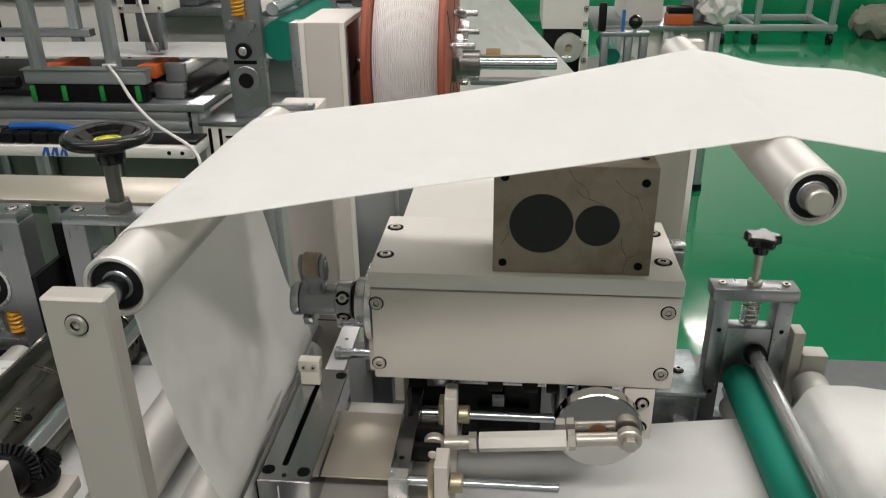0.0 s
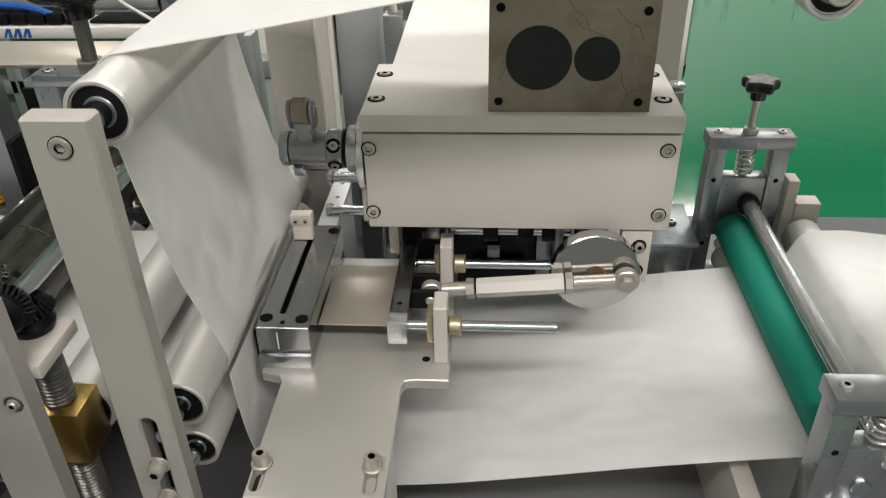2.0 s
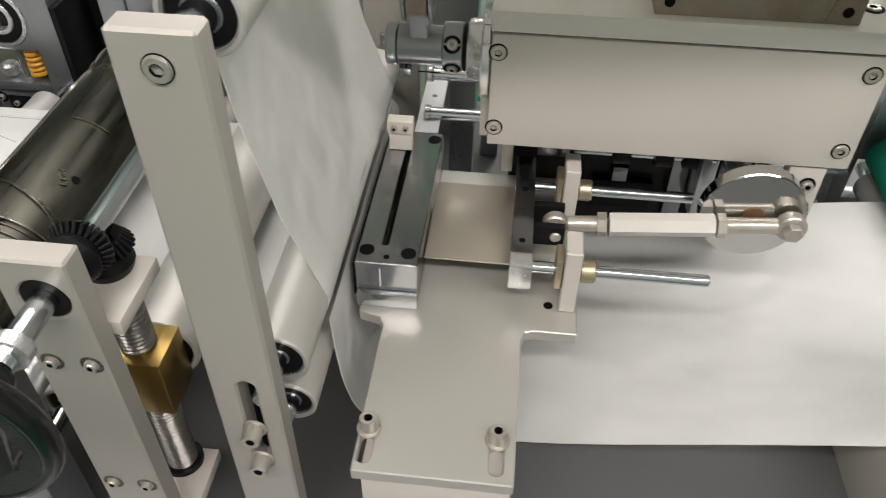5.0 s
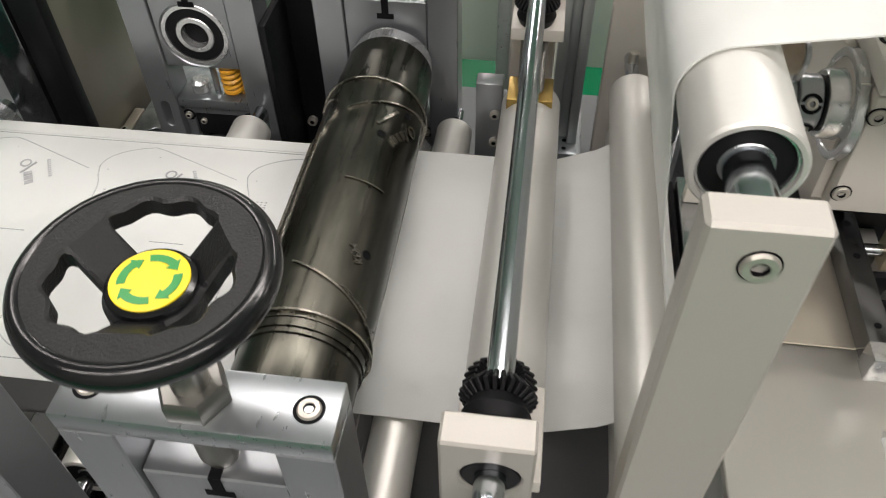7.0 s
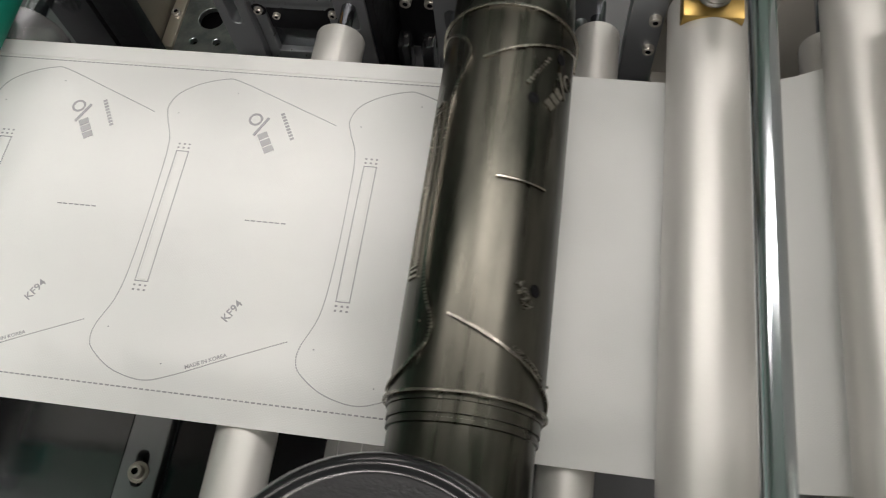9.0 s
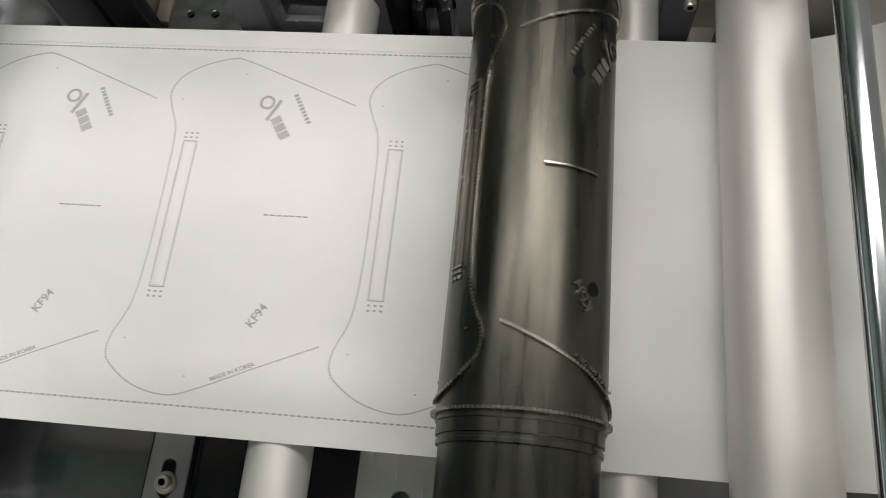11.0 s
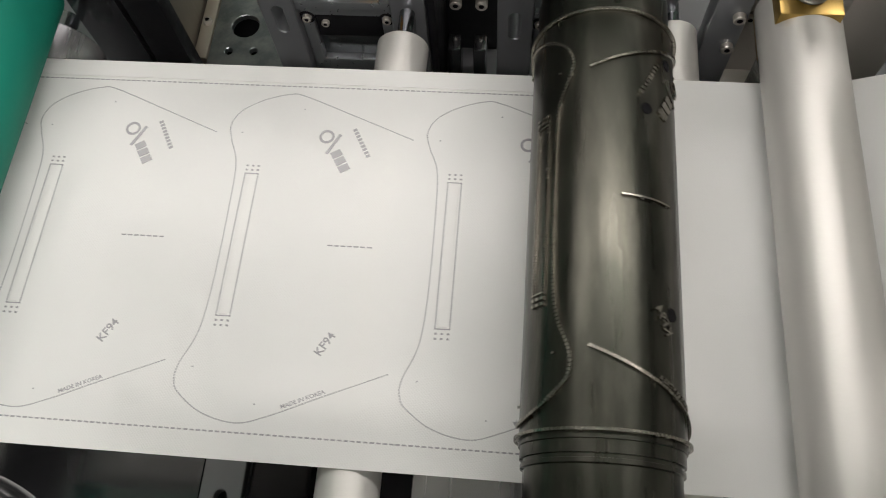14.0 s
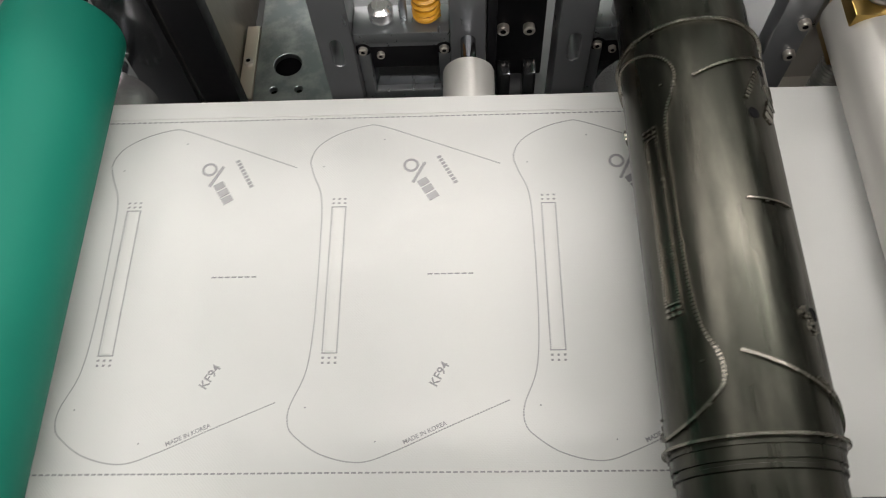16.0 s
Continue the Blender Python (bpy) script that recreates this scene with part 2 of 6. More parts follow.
def box(x0, x1, y0, y1, z0, z1, bevel=0.0012, bm=None, segs=2):
    b = bmesh.new()
    bmesh.ops.create_cube(b, size=1)
    for v in b.verts:
        v.co = Vector((x0 + (v.co.x + 0.5) * (x1 - x0), y0 + (v.co.y + 0.5) * (y1 - y0), z0 + (v.co.z + 0.5) * (z1 - z0)))
    if bevel:
        bmesh.ops.bevel(b, geom=b.edges[:], offset=bevel, segments=segs, affect="EDGES", profile=0.5)
    return join(bm, b)


def join(bm, b):
    if bm is None:
        return b
    me = bpy.data.meshes.new("joint")
    b.to_mesh(me)
    b.free()
    bm.from_mesh(me)
    bpy.data.meshes.remove(me)
    return bm


AXES = {"x": Matrix(((0, 0, 1), (1, 0, 0), (0, 1, 0))), "y": Matrix(((1, 0, 0), (0, 0, 1), (0, -1, 0))), "z": Matrix.Identity(3)}


def lathe(profile, axis="y", loc=(0, 0, 0), seg=48, bm=None, closed=False):
    """Turn (radius, along) pairs about an axis through loc."""
    b = bmesh.new()
    rings = []
    for r, a in profile:
        if r < 1e-6:
            rings.append([b.verts.new(AXES[axis] @ Vector((0, 0, a)))])
        else:
            rings.append([b.verts.new(AXES[axis] @ Vector((r * math.cos(2 * math.pi * i / seg), r * math.sin(2 * math.pi * i / seg), a))) for i in range(seg)])
    pairs = list(zip(rings, rings[1:])) + ([(rings[-1], rings[0])] if closed else [])
    for p, q in pairs:
        for i in range(seg):
            j = (i + 1) % seg
            if len(p) == 1 and len(q) == 1:
                continue
            if len(p) == 1:
                b.faces.new((p[0], q[i], q[j]))
            elif len(q) == 1:
                b.faces.new((p[i], q[0], p[j]))
            else:
                b.faces.new((p[i], q[i], q[j], p[j]))
    bmesh.ops.translate(b, verts=b.verts[:], vec=loc)
    return join(bm, b)


def rod(axis, loc, r, a0, a1, seg=32, chamfer=0.0008, bm=None):
    """A solid bar along an axis: from a0 to a1 measured from loc."""
    c = min(chamfer, r * 0.4)
    return lathe([(0, a0), (r - c, a0), (r, a0 + c), (r, a1 - c), (r - c, a1), (0, a1)], axis, loc, seg, bm)


def tube(axis, loc, r, ri, a0, a1, seg=48, chamfer=0.001, bm=None):
    c = min(chamfer, (r - ri) * 0.4)
    return lathe([(ri, a0), (r - c, a0), (r, a0 + c), (r, a1 - c), (r - c, a1), (ri, a1)], axis, loc, seg, bm, closed=True)


def circle(cx, cy, r, n=20):
    return [(cx + r * math.cos(2 * math.pi * i / n), cy + r * math.sin(2 * math.pi * i / n)) for i in range(n)]


def capsule(cx, cy, half, r, upright=True, n=8):
    pts = []
    for s, a0 in ((1, 0), (-1, math.pi)):
        for i in range(n + 1):
            a = a0 + math.pi * i / n
            p = (r * math.cos(a), s * half + r * math.sin(a))
            pts.append((cx + p[0], cy + p[1]) if upright else (cx + p[1], cy + p[0]))
    return pts


def plate(outer, holes, thick, place, bm=None, bevel=0.0):
    """A plate with holes through it, drawn in the plane z = 0 and thick upwards, then moved by place."""
    b = bmesh.new()
    for loop in [outer] + holes:
        vs = [b.verts.new((x, y, 0)) for x, y in loop]
        for i, v in enumerate(vs):
            b.edges.new((v, vs[(i + 1) % len(vs)]))
    bmesh.ops.triangle_fill(b, use_beauty=True, use_dissolve=False, edges=b.edges[:])
    r = bmesh.ops.extrude_face_region(b, geom=b.faces[:])
    bmesh.ops.translate(b, verts=[v for v in r["geom"] if isinstance(v, bmesh.types.BMVert)], vec=(0, 0, thick))
    bmesh.ops.recalc_face_normals(b, faces=b.faces[:])
    if bevel:
        sharp = [e for e in b.edges if len(e.link_faces) == 2 and e.calc_face_angle(0) > 0.9]
        bmesh.ops.bevel(b, geom=sharp, offset=bevel, segments=1, affect="EDGES")
    b.transform(place)
    return join(bm, b)


FRONT = Matrix(((1, 0, 0, 0), (0, 0, 1, 0), (0, 1, 0, 0), (0, 0, 0, 1)))  # drawing (x, z), thickness along +y


def front(y):
    return Matrix.Translation((0, y, 0)) @ FRONT


def rect(x0, x1, z0, z1):
    return [(x0, z0), (x1, z0), (x1, z1), (x0, z1)]


def sheet(profile, y0, y1, thick=0.0008, bm=None, wave=0.0, rows=2, fine=0.0):
    """A web of cloth: its path (x, z) drawn out from y0 to y1; fine: the longest step along the path."""
    b = bmesh.new()
    pts = [Vector((profile[0][0], 0, profile[0][1]))]
    for p in profile[1:]:
        q = Vector((p[0], 0, p[1]))
        n = max(1, math.ceil((q - pts[-1]).length / fine)) if fine else 1
        start = pts[-1]
        pts += [start.lerp(q, i / n) for i in range(1, n + 1)]
    grid = [[], []]
    for side in (0, 1):
        for i, p in enumerate(pts):
            a, c = pts[max(0, i - 1)], pts[min(len(pts) - 1, i + 1)]
            d = (c - a).normalized()
            nrm = Vector((-d.z, 0, d.x)) * (thick * side)
            line = []
            for j in range(rows):
                y = y0 + (y1 - y0) * j / (rows - 1)
                w = wave * noise.noise(Vector((p.x * 9, y * 13, p.z * 5)))
                line.append(b.verts.new((p.x + nrm.x + w * -d.z, y, p.z + nrm.z + w * d.x)))
            grid[side].append(line)
    for i in range(len(pts) - 1):
        for j in range(rows - 1):
            b.faces.new((grid[0][i][j], grid[0][i][j + 1], grid[0][i + 1][j + 1], grid[0][i + 1][j]))
            b.faces.new((grid[1][i][j], grid[1][i + 1][j], grid[1][i + 1][j + 1], grid[1][i][j + 1]))
        for j in (0, rows - 1):
            b.faces.new((grid[0][i][j], grid[0][i + 1][j], grid[1][i + 1][j], grid[1][i][j]))
    return join(bm, b)


def arc(cx, cz, r, a0, a1, n=14):
    return [(cx + r * math.cos(radians(a0 + (a1 - a0) * i / n)), cz + r * math.sin(radians(a0 + (a1 - a0) * i / n))) for i in range(n + 1)]


def smooth_path(pts, n=8):
    """Points along a smooth curve through pts."""
    out = []
    for i in range(len(pts) - 1):
        p0, p1, p2, p3 = (Vector(pts[max(0, min(len(pts) - 1, k))]) for k in (i - 1, i, i + 1, i + 2))
        for j in range(n):
            t = j / n
            out.append(0.5 * (2 * p1 + (p2 - p0) * t + (2 * p0 - 5 * p1 + 4 * p2 - p3) * t * t + (3 * p1 - p0 - 3 * p2 + p3) * t ** 3))
    out.append(Vector(pts[-1]))
    return out


def cord(pts, r, bm=None, seg=8):
    """A round cable along points."""
    b = bmesh.new()
    rings = []
    for i, p in enumerate(pts):
        d = (pts[min(i + 1, len(pts) - 1)] - pts[max(0, i - 1)]).normalized()
        u = d.orthogonal().normalized()
        if rings:
            u = (keep - d * keep.dot(d)).normalized()
        keep = u
        w = d.cross(u)
        rings.append([b.verts.new(p + (u * math.cos(2 * math.pi * k / seg) + w * math.sin(2 * math.pi * k / seg)) * r) for k in range(seg)])
    for p, q in zip(rings, rings[1:]):
        for k in range(seg):
            b.faces.new((p[k], p[(k + 1) % seg], q[(k + 1) % seg], q[k]))
    b.faces.new(rings[0])
    b.faces.new(rings[-1])
    return join(bm, b)


def helix(axis, loc, r, a0, a1, turns, wire, bm=None):
    n = int(turns * 18)
    pts = [Vector(loc) + AXES[axis] @ Vector((r * math.cos(2 * math.pi * turns * i / n), r * math.sin(2 * math.pi * turns * i / n), a0 + (a1 - a0) * i / n)) for i in range(n + 1)]
    return cord(pts, wire, bm, 6)


# ---- fasteners: meshes shared by all screws ----
def socket_head(r, h, material):
    k = r * 0.48
    b = lathe([(r, -0.001), (r, h * 0.82), (r * 0.88, h), (k * 1.12, h)], "z", seg=24)
    hexa = [(k * 1.12, h), (k, h * 0.98)]
    b = lathe(hexa, "z", seg=24, bm=b)
    n = len(b.faces)
    b = lathe([(k, h * 0.98), (k, h * 0.30), (0, h * 0.30)], "z", seg=6, bm=b)
    b.faces.ensure_lookup_table()
    # Socket faces get near-black: the shade of the recess as colour.
    for f in b.faces[n:]:
        f.material_index = 1
    me = finish(b, "screw", material)
    me.materials.append(M_DARK)
    return me


SCREW_M6 = socket_head(0.0050, 0.0052, M_NICKEL)
SCREW_CAP = socket_head(0.0056, 0.0095, M_NICKEL)
SCREW_M5 = socket_head(0.0042, 0.0040, M_NICKEL)
SCREW_M4 = socket_head(0.0034, 0.0034, M_NICKEL)
# Flat dark rings and discs: shade of counterbores and holes put into colour.
RING_DARK = finish(lathe([(0.0062, 0.0), (0.0062, 0.0004), (0.0040, 0.0004), (0.0040, 0.0)], "z", seg=28, closed=True), "counterbore", M_DARK)
HOLE_DARK = finish(lathe([(0.0045, 0.0), (0.0045, 0.0003), (0, 0.0003)], "z", seg=24), "hole", M_DARK)
WASHER = finish(tube("z", (0, 0, 0), 0.0075, 0.0035, 0, 0.0016), "washer", M_NICKEL)
ALONG = {"+z": pose(0, 0, 0), "-y": pose(0, 0, 0, 90), "-x": pose(0, 0, 0, 0, -90), "+x": pose(0, 0, 0, 0, 90)}


def screw(parent, x, y, z, way="+z", me=None, bore=True, size=1.0):
    m = Matrix.Translation((x, y, z)) @ ALONG[way] @ Matrix.Rotation(random.random() * 3, 4, "Z") @ Matrix.Scale(size, 4)
    share("screw", me or SCREW_M5, parent, m)
    if bore:
        share("counterbore", RING_DARK, parent, Matrix.Translation((x, y, z)) @ ALONG[way] @ Matrix.Scale(size, 4))


def hole(parent, x, y, z, way="+z", size=1.0):
    share("hole", HOLE_DARK, parent, Matrix.Translation((x, y, z)) @ ALONG[way] @ Matrix.Scale(size, 4))


# ---- the room ----
RX0, RX1, RY0, RY1, RZ = -5.0, 7.0, -1.9, 9.0, 3.1
setting("floor", box(RX0, RX1, RY0, RY1, -0.1, 0, 0), M_FLOOR, "glossy green epoxy factory floor", False)
setting("ceiling", box(RX0, RX1, RY0, RY1, RZ, RZ + 0.1, 0), M_CEIL, "plain white ceiling", False)
setting("wall_north", box(RX0, RX1, RY1, RY1 + 0.1, 0, RZ, 0), M_WALL, "white painted wall", False)
# Unseen wall, greyed so that metal facing it reflects less light.
setting("wall_south", box(RX0, RX1, RY0 - 0.1, RY0, 0, RZ, 0), M_WALL_GREY, "unseen wall behind the camera, grey to dim reflections", False)
setting("wall_west", box(RX0 - 0.1, RX0, RY0, RY1, 0, RZ, 0), M_WALL, "white painted wall", False)
setting("wall_east", box(RX1, RX1 + 0.1, RY0, RY1, 0, RZ, 0), M_WALL, "white painted wall", False)
for lx, ly, power in LAMPS:
    f = thing("ceiling_light", "long white tube light under the ceiling, out of view", "light", (lx, ly, 3.0), "tube lights")
    part("housing", box(lx - 0.68, lx + 0.68, ly - 0.1, ly + 0.1, 3.0, RZ, 0.004), M_WALL, f)
    part("diffuser", box(lx - 0.65, lx + 0.65, ly - 0.08, ly + 0.08, 2.975, 3.0, 0.006), lamp_glow, f, "glowing white diffuser")

# ---- machine base ----
base = thing("base_cabinet", "grey painted steel base under the mask machine", "cabinet", (-0.8, 0.55, 0))
# Deck and cabinet reach forward unseen, added to keep green floor out of reflections.
part("deck", box(-3.0, 0.62, 0.07, 0.98, 0.765, 0.785, 0.002), M_DECK, base, "dull grey steel deck plate, front part unseen and added")
part("cabinet", box(-2.9, 0.55, 0.13, 0.95, 0.08, 0.765, 0.004), M_PAINTW, base)
for fx in (-2.8, -1.6, -0.6, 0.45):
    for fy in (0.20, 0.88):
        part("foot", rod("z", (fx, fy, 0), 0.035, 0.0, 0.08), M_BLACK, base)


# ---- rollers ----
def roller(name, label, x, z, r, y0, y1, material, shaft_r=0.006, ext=(0.03, 0.03), bearing=True, group="idler rollers", shaft_material=None):
    t = thing(name, label, "roller", (x, (y0 + y1) / 2, z), group)
    ri = r - max(0.0025, r * 0.14)
    part("shell", tube("y", (x, 0, z), r, ri, y0, y1, 64, 0.0014), material, t)
    for a0, a1, s in ((y0 + 0.0015, y0 + 0.009, -1), (y1 - 0.009, y1 - 0.0015, 1)):
        if bearing:
            part("bearing_seal", tube("y", (x, 0, z), ri - 0.0008, shaft_r + 0.0013, a0 + 0.001, a1 - 0.001, 40), M_BLACK, t, "black rubber bearing seal")
            part("bearing_race", tube("y", (x, 0, z), ri, ri - 0.0012, a0, a1, 40), M_STEEL, t)
            part("inner_race", tube("y", (x, 0, z), shaft_r + 0.0014, shaft_r, a0 + 0.0006, a1 - 0.0006, 40), M_PLATE, t)
        else:
            part("end_cap", tube("y", (x, 0, z), ri, shaft_r, a0, a1, 40), material, t)
    part("shaft", rod("y", (x, 0, z), shaft_r, y0 - ext[0], y1 + ext[1]), shaft_material or M_CHROME, t, "bright steel shaft")
    return t


V = 0.1295            # web speed, metres each second
NIP = -0.431
WEB_Z = 0.9165
Y_F, Y_B = 0.4395, 0.6965
DRUM_R = V / math.pi  # two masks each turn
DRUM_Z = 0.9192 + DRUM_R

r_top = roller("idler_roller", "satin aluminium roller carrying the high web, by the post", -0.2330, 1.1755, 0.0200, 0.398, 0.742, M_ROLL, 0.0082, (0.0265, 0.044))
r_high = roller("idler_roller", "satin aluminium roller at the peak of the web", 0.1475, 1.2448, 0.0154, 0.387, 0.765, M_ROLL, 0.0066, (0.008, 0.02), shaft_material=M_NICKEL)
r_a = roller("idler_roller", "satin aluminium idler beside the falling web", -0.2262, 0.9645, 0.0195, 0.388, 0.735, M_ROLL, 0.006, (0.03, 0.052))
r_b = roller("idler_roller", "satin aluminium idler below another", -0.2250, 0.9185, 0.0175, 0.392, 0.735, M_ROLL, 0.006, (0.03, 0.052))
r_big = roller("idler_roller", "thick satin aluminium roller pressing on the web", -0.3085, 0.9430, 0.0246, 0.405, 0.738, M_ROLL, 0.007)
r_r = roller("idler_roller", "satin aluminium support roller under the web", -0.3755, 0.9000, 0.0162, 0.385, 0.748, M_ROLL, 0.0055, shaft_material=M_DULL)
r_u = roller("idler_roller", "satin aluminium support roller under the printed web", -0.5615, 0.8980, 0.0180, 0.385, 0.732, M_ROLL, 0.0055, shaft_material=M_DULL)
r_green = roller("rubber_roller", "green rubber pressing roller with a soft sheen", 0.2455, 0.9065, 0.0180, 0.415, 0.738, M_GREEN, 0.007, bearing=False, group="green rollers")
r_under = roller("idler_roller", "satin aluminium roller under the green one", 0.2455, 0.8705, 0.0165, 0.400, 0.738, M_ROLL, 0.007)
r_gl = roller("rubber_roller", "large green rubber roller over the printed web", -0.823, 0.9555, 0.038, 0.390, 0.728, M_GREEN, 0.009, bearing=False, group="green rollers")
r_gs = roller("anvil_roller", "steel roller under the green rubber roller", -0.828, 0.878, 0.036, 0.390, 0.735, M_STEEL, 0.009, bearing=False, group="steel rollers")
r_anvil = roller("anvil_roller", "smooth steel anvil roller under the die drum", NIP, 0.874, 0.0410, 0.385, 0.735, M_STEEL, 0.009, bearing=False, group="steel rollers")
r_side = roller("idler_roller", "stout satin aluminium roller behind the nip", 0.317, 0.902, 0.019, 0.43, 0.735, M_ROLL, 0.006)
press = thing("press_bar", "bright chromed bar lying over the green roller", "bar", (0.2605, 0.57, 0.9315))
part("bar", rod("y", (0.2605, 0, 0.9315), 0.0078, 0.385, 0.768), M_STEEL, press)
part("collar", tube("y", (0.2605, 0, 0.9315), 0.0115, 0.0079, 0.742, 0.750), M_BLACK, press)

# ---- the web of cloth, length by length ----
high = [(1.30, 1.075), (0.55, 1.198)] + [(0.169, 1.2575)] + arc(0.1475, 1.2448, 0.0157, 70, 102, 6) + arc(-0.2330, 1.1755, 0.0207, 99, 188, 14)
high += [(-0.2430, 1.10), (-0.2280, 1.03), (-0.2120, 0.985)] + arc(-0.2262, 0.9645, 0.0199, 8, 0, 4) + arc(-0.2262, 0.9645, 0.0199, -8, -112, 10)
high += [(-0.2520, 0.9330), (-0.2820, 0.9205), (-0.2960, 0.9180), (-0.31, 0.9176), (-0.38, 0.9182), (NIP, 0.9182)]
feed = thing("feed_web", "plain white nonwoven cloth running over the rollers", "fabric web", (-0.2, 0.57, 1.2))
cut_a, cut_b = len(high) - 6 - 11 - 5 - 3, len(high) - 6
span = sheet(high[:cut_a][::-1], Y_F, Y_B, 0.0007, rows=22, wave=0.0007, fine=0.02)
for v in span.verts:  # the rear edge hangs a little slack between and beyond the rollers
    k = (v.co.y - Y_F) / (Y_B - Y_F)
    if -0.21 < v.co.x < 0.135:
        v.co.z -= 0.0055 * k * math.sin(math.pi * (v.co.x + 0.21) / 0.345)
    elif v.co.x > 0.17:
        v.co.z -= 0.0030 * k * k * math.sin((v.co.x - 0.17) * 42)
part("high_span", span, M_WEB, feed)
part("falling_span", sheet(high[cut_a - 1:cut_b][::-1], Y_F, Y_B, 0.0007, rows=22, wave=0.0007), M_WEB, feed)
part("feed_span", sheet(high[cut_b - 1:][::-1], Y_F, Y_B, 0.0007, rows=22, wave=0.0003), M_WEB, feed)
run = [(-2.9 + 0.06 * i, WEB_Z - 0.0007) for i in range(41)] + [(NIP, WEB_Z - 0.0007)]
printed = thing("printed_web", "white nonwoven cloth with folded edges leaving the die drum", "fabric web", (-1.2, 0.57, WEB_Z))
part("cloth", sheet(run, Y_F, Y_B, 0.0007, rows=14, wave=0.0003), M_WEB, printed)
for ya, yb in ((Y_F - 0.0006, 0.4505), (0.6845, Y_B + 0.0006)):
    part("folded_edge", sheet([(x, z + 0.0008) for x, z in run], ya, yb, 0.0006, rows=4, wave=0.0002), M_WEB, printed)
low = [(-0.2045, 0.955), (-0.2030, 0.92), (-0.1990, 0.885), (-0.190, 0.860), (-0.165, 0.8440), (-0.12, 0.8400), (-0.03, 0.8475), (0.12, 0.873), (0.235, 0.8885), (0.262, 0.889), (0.30, 0.8945), (0.312, 0.9352), (0.34, 0.9345), (0.8, 0.88), (1.3, 0.86)]
low = [tuple(p) for p in smooth_path(low[:10], 5)] + [(0.285, 0.9)] + arc(0.312, 0.915, 0.0195, 150, 75, 6) + low[12:]
lower = thing("lower_web", "white nonwoven cloth rising to the green roller", "fabric web", (0.0, 0.55, 0.86))
bend = [i for i, p in enumerate(low) if p[0] > -0.16][0]
over = [i for i, p in enumerate(low) if p[0] > 0.25][0]
part("curled_end", sheet(low[:bend + 1][::-1], 0.432, 0.690, 0.0009, rows=16, wave=0.0005), M_WEB, lower)
part("long_span", sheet(low[bend:over + 1][::-1], 0.432, 0.690, 0.0009, rows=16, wave=0.0006), M_WEB, lower)
part("outer_span", sheet(low[over:][::-1], 0.432, 0.690, 0.0009, rows=16, wave=0.0006), M_WEB, lower)

# ---- the die drum ----
OUTLINE = [(0.1005, 0.6445), (0.060, 0.6610), (0.026, 0.6745), (0.015, 0.6755), (-0.002, 0.670), (-0.0150, 0.6610), (-0.0200, 0.6500), (-0.0175, 0.6390), (-0.0115, 0.6220), (-0.0100, 0.590), (-0.0100, 0.540),
           (-0.0125, 0.510), (-0.0200, 0.4900), (-0.0205, 0.4800), (-0.0160, 0.4730), (-0.001, 0.4632), (0.0195, 0.4590), (0.038, 0.4645), (0.065, 0.4765), (0.1000, 0.4915)]
CURVE = smooth_path([(u, y, 0) for u, y in OUTLINE], 10)


def dashes(path, step, length):
    """Even dashes along a path: pairs of ends."""
    out, run = [], 0.0
    for a, b in zip(path, path[1:]):
        d = (b - a).length
        while run < d:
            p = a + (b - a) * (run / d)
            q = p + (b - a).normalized() * length
            out.append((p, q))
            run += step
        run -= d
    return out


SLOT = [(Vector((s * 0.0042, 0.6150, 0)), Vector((s * 0.0042, 0.5205, 0))) for s in (-1, 1)]
SLOT_ENDS = [(Vector((-0.0046, y, 0)), Vector((0.0046, y, 0))) for y in (0.6152, 0.5203)]
DOTS = [(i * 0.0036, y) for y in (0.6178, 0.6208, 0.5145, 0.5175) for i in (-1, 0, 1)]
PINS = [(0.027, 0.6645), (-0.0115, 0.6450), (-0.0115, 0.4890), (0.028, 0.4700)]
CENTRE = (Vector((0.0555, 0.5685, 0)), Vector((0.0830, 0.5685, 0)))


def bar_on(b, p, q, wide, wrap, lift0, lift1):
    """One small bar from p to q of the drawing, wrapped on its carrier."""
    d = (q - p).normalized() * 1.0
    s = Vector((-d.y, d.x, 0)) * (wide / 2)
    low_v = [b.verts.new(wrap(c, lift0)) for c in (p - s, q - s, q + s, p + s)]
    top_v = [b.verts.new(wrap(c, lift1)) for c in (p - s * 0.8, q - s * 0.8, q + s * 0.8, p + s * 0.8)]
    b.faces.new(top_v)
    for i in range(4):
        b.faces.new((low_v[i], low_v[(i + 1) % 4], top_v[(i + 1) % 4], top_v[i]))


def word(text, size, place, extrude=0.0002):
    """Letters as a mesh, drawn in the plane z = 0."""
    c = bpy.data.curves.new("word", "FONT")
    c.body, c.size, c.extrude, c.align_x, c.align_y, c.resolution_u, c.offset = text, size, extrude, "CENTER", "CENTER", 3, size * 0.012
    o = bpy.data.objects.new("word", c)
    me = bpy.data.meshes.new_from_object(o)
    b = bmesh.new()
    b.from_mesh(me)
    bpy.data.objects.remove(o)
    bpy.data.meshes.remove(me)
    bpy.data.curves.remove(c)
    b.transform(place)
    return b


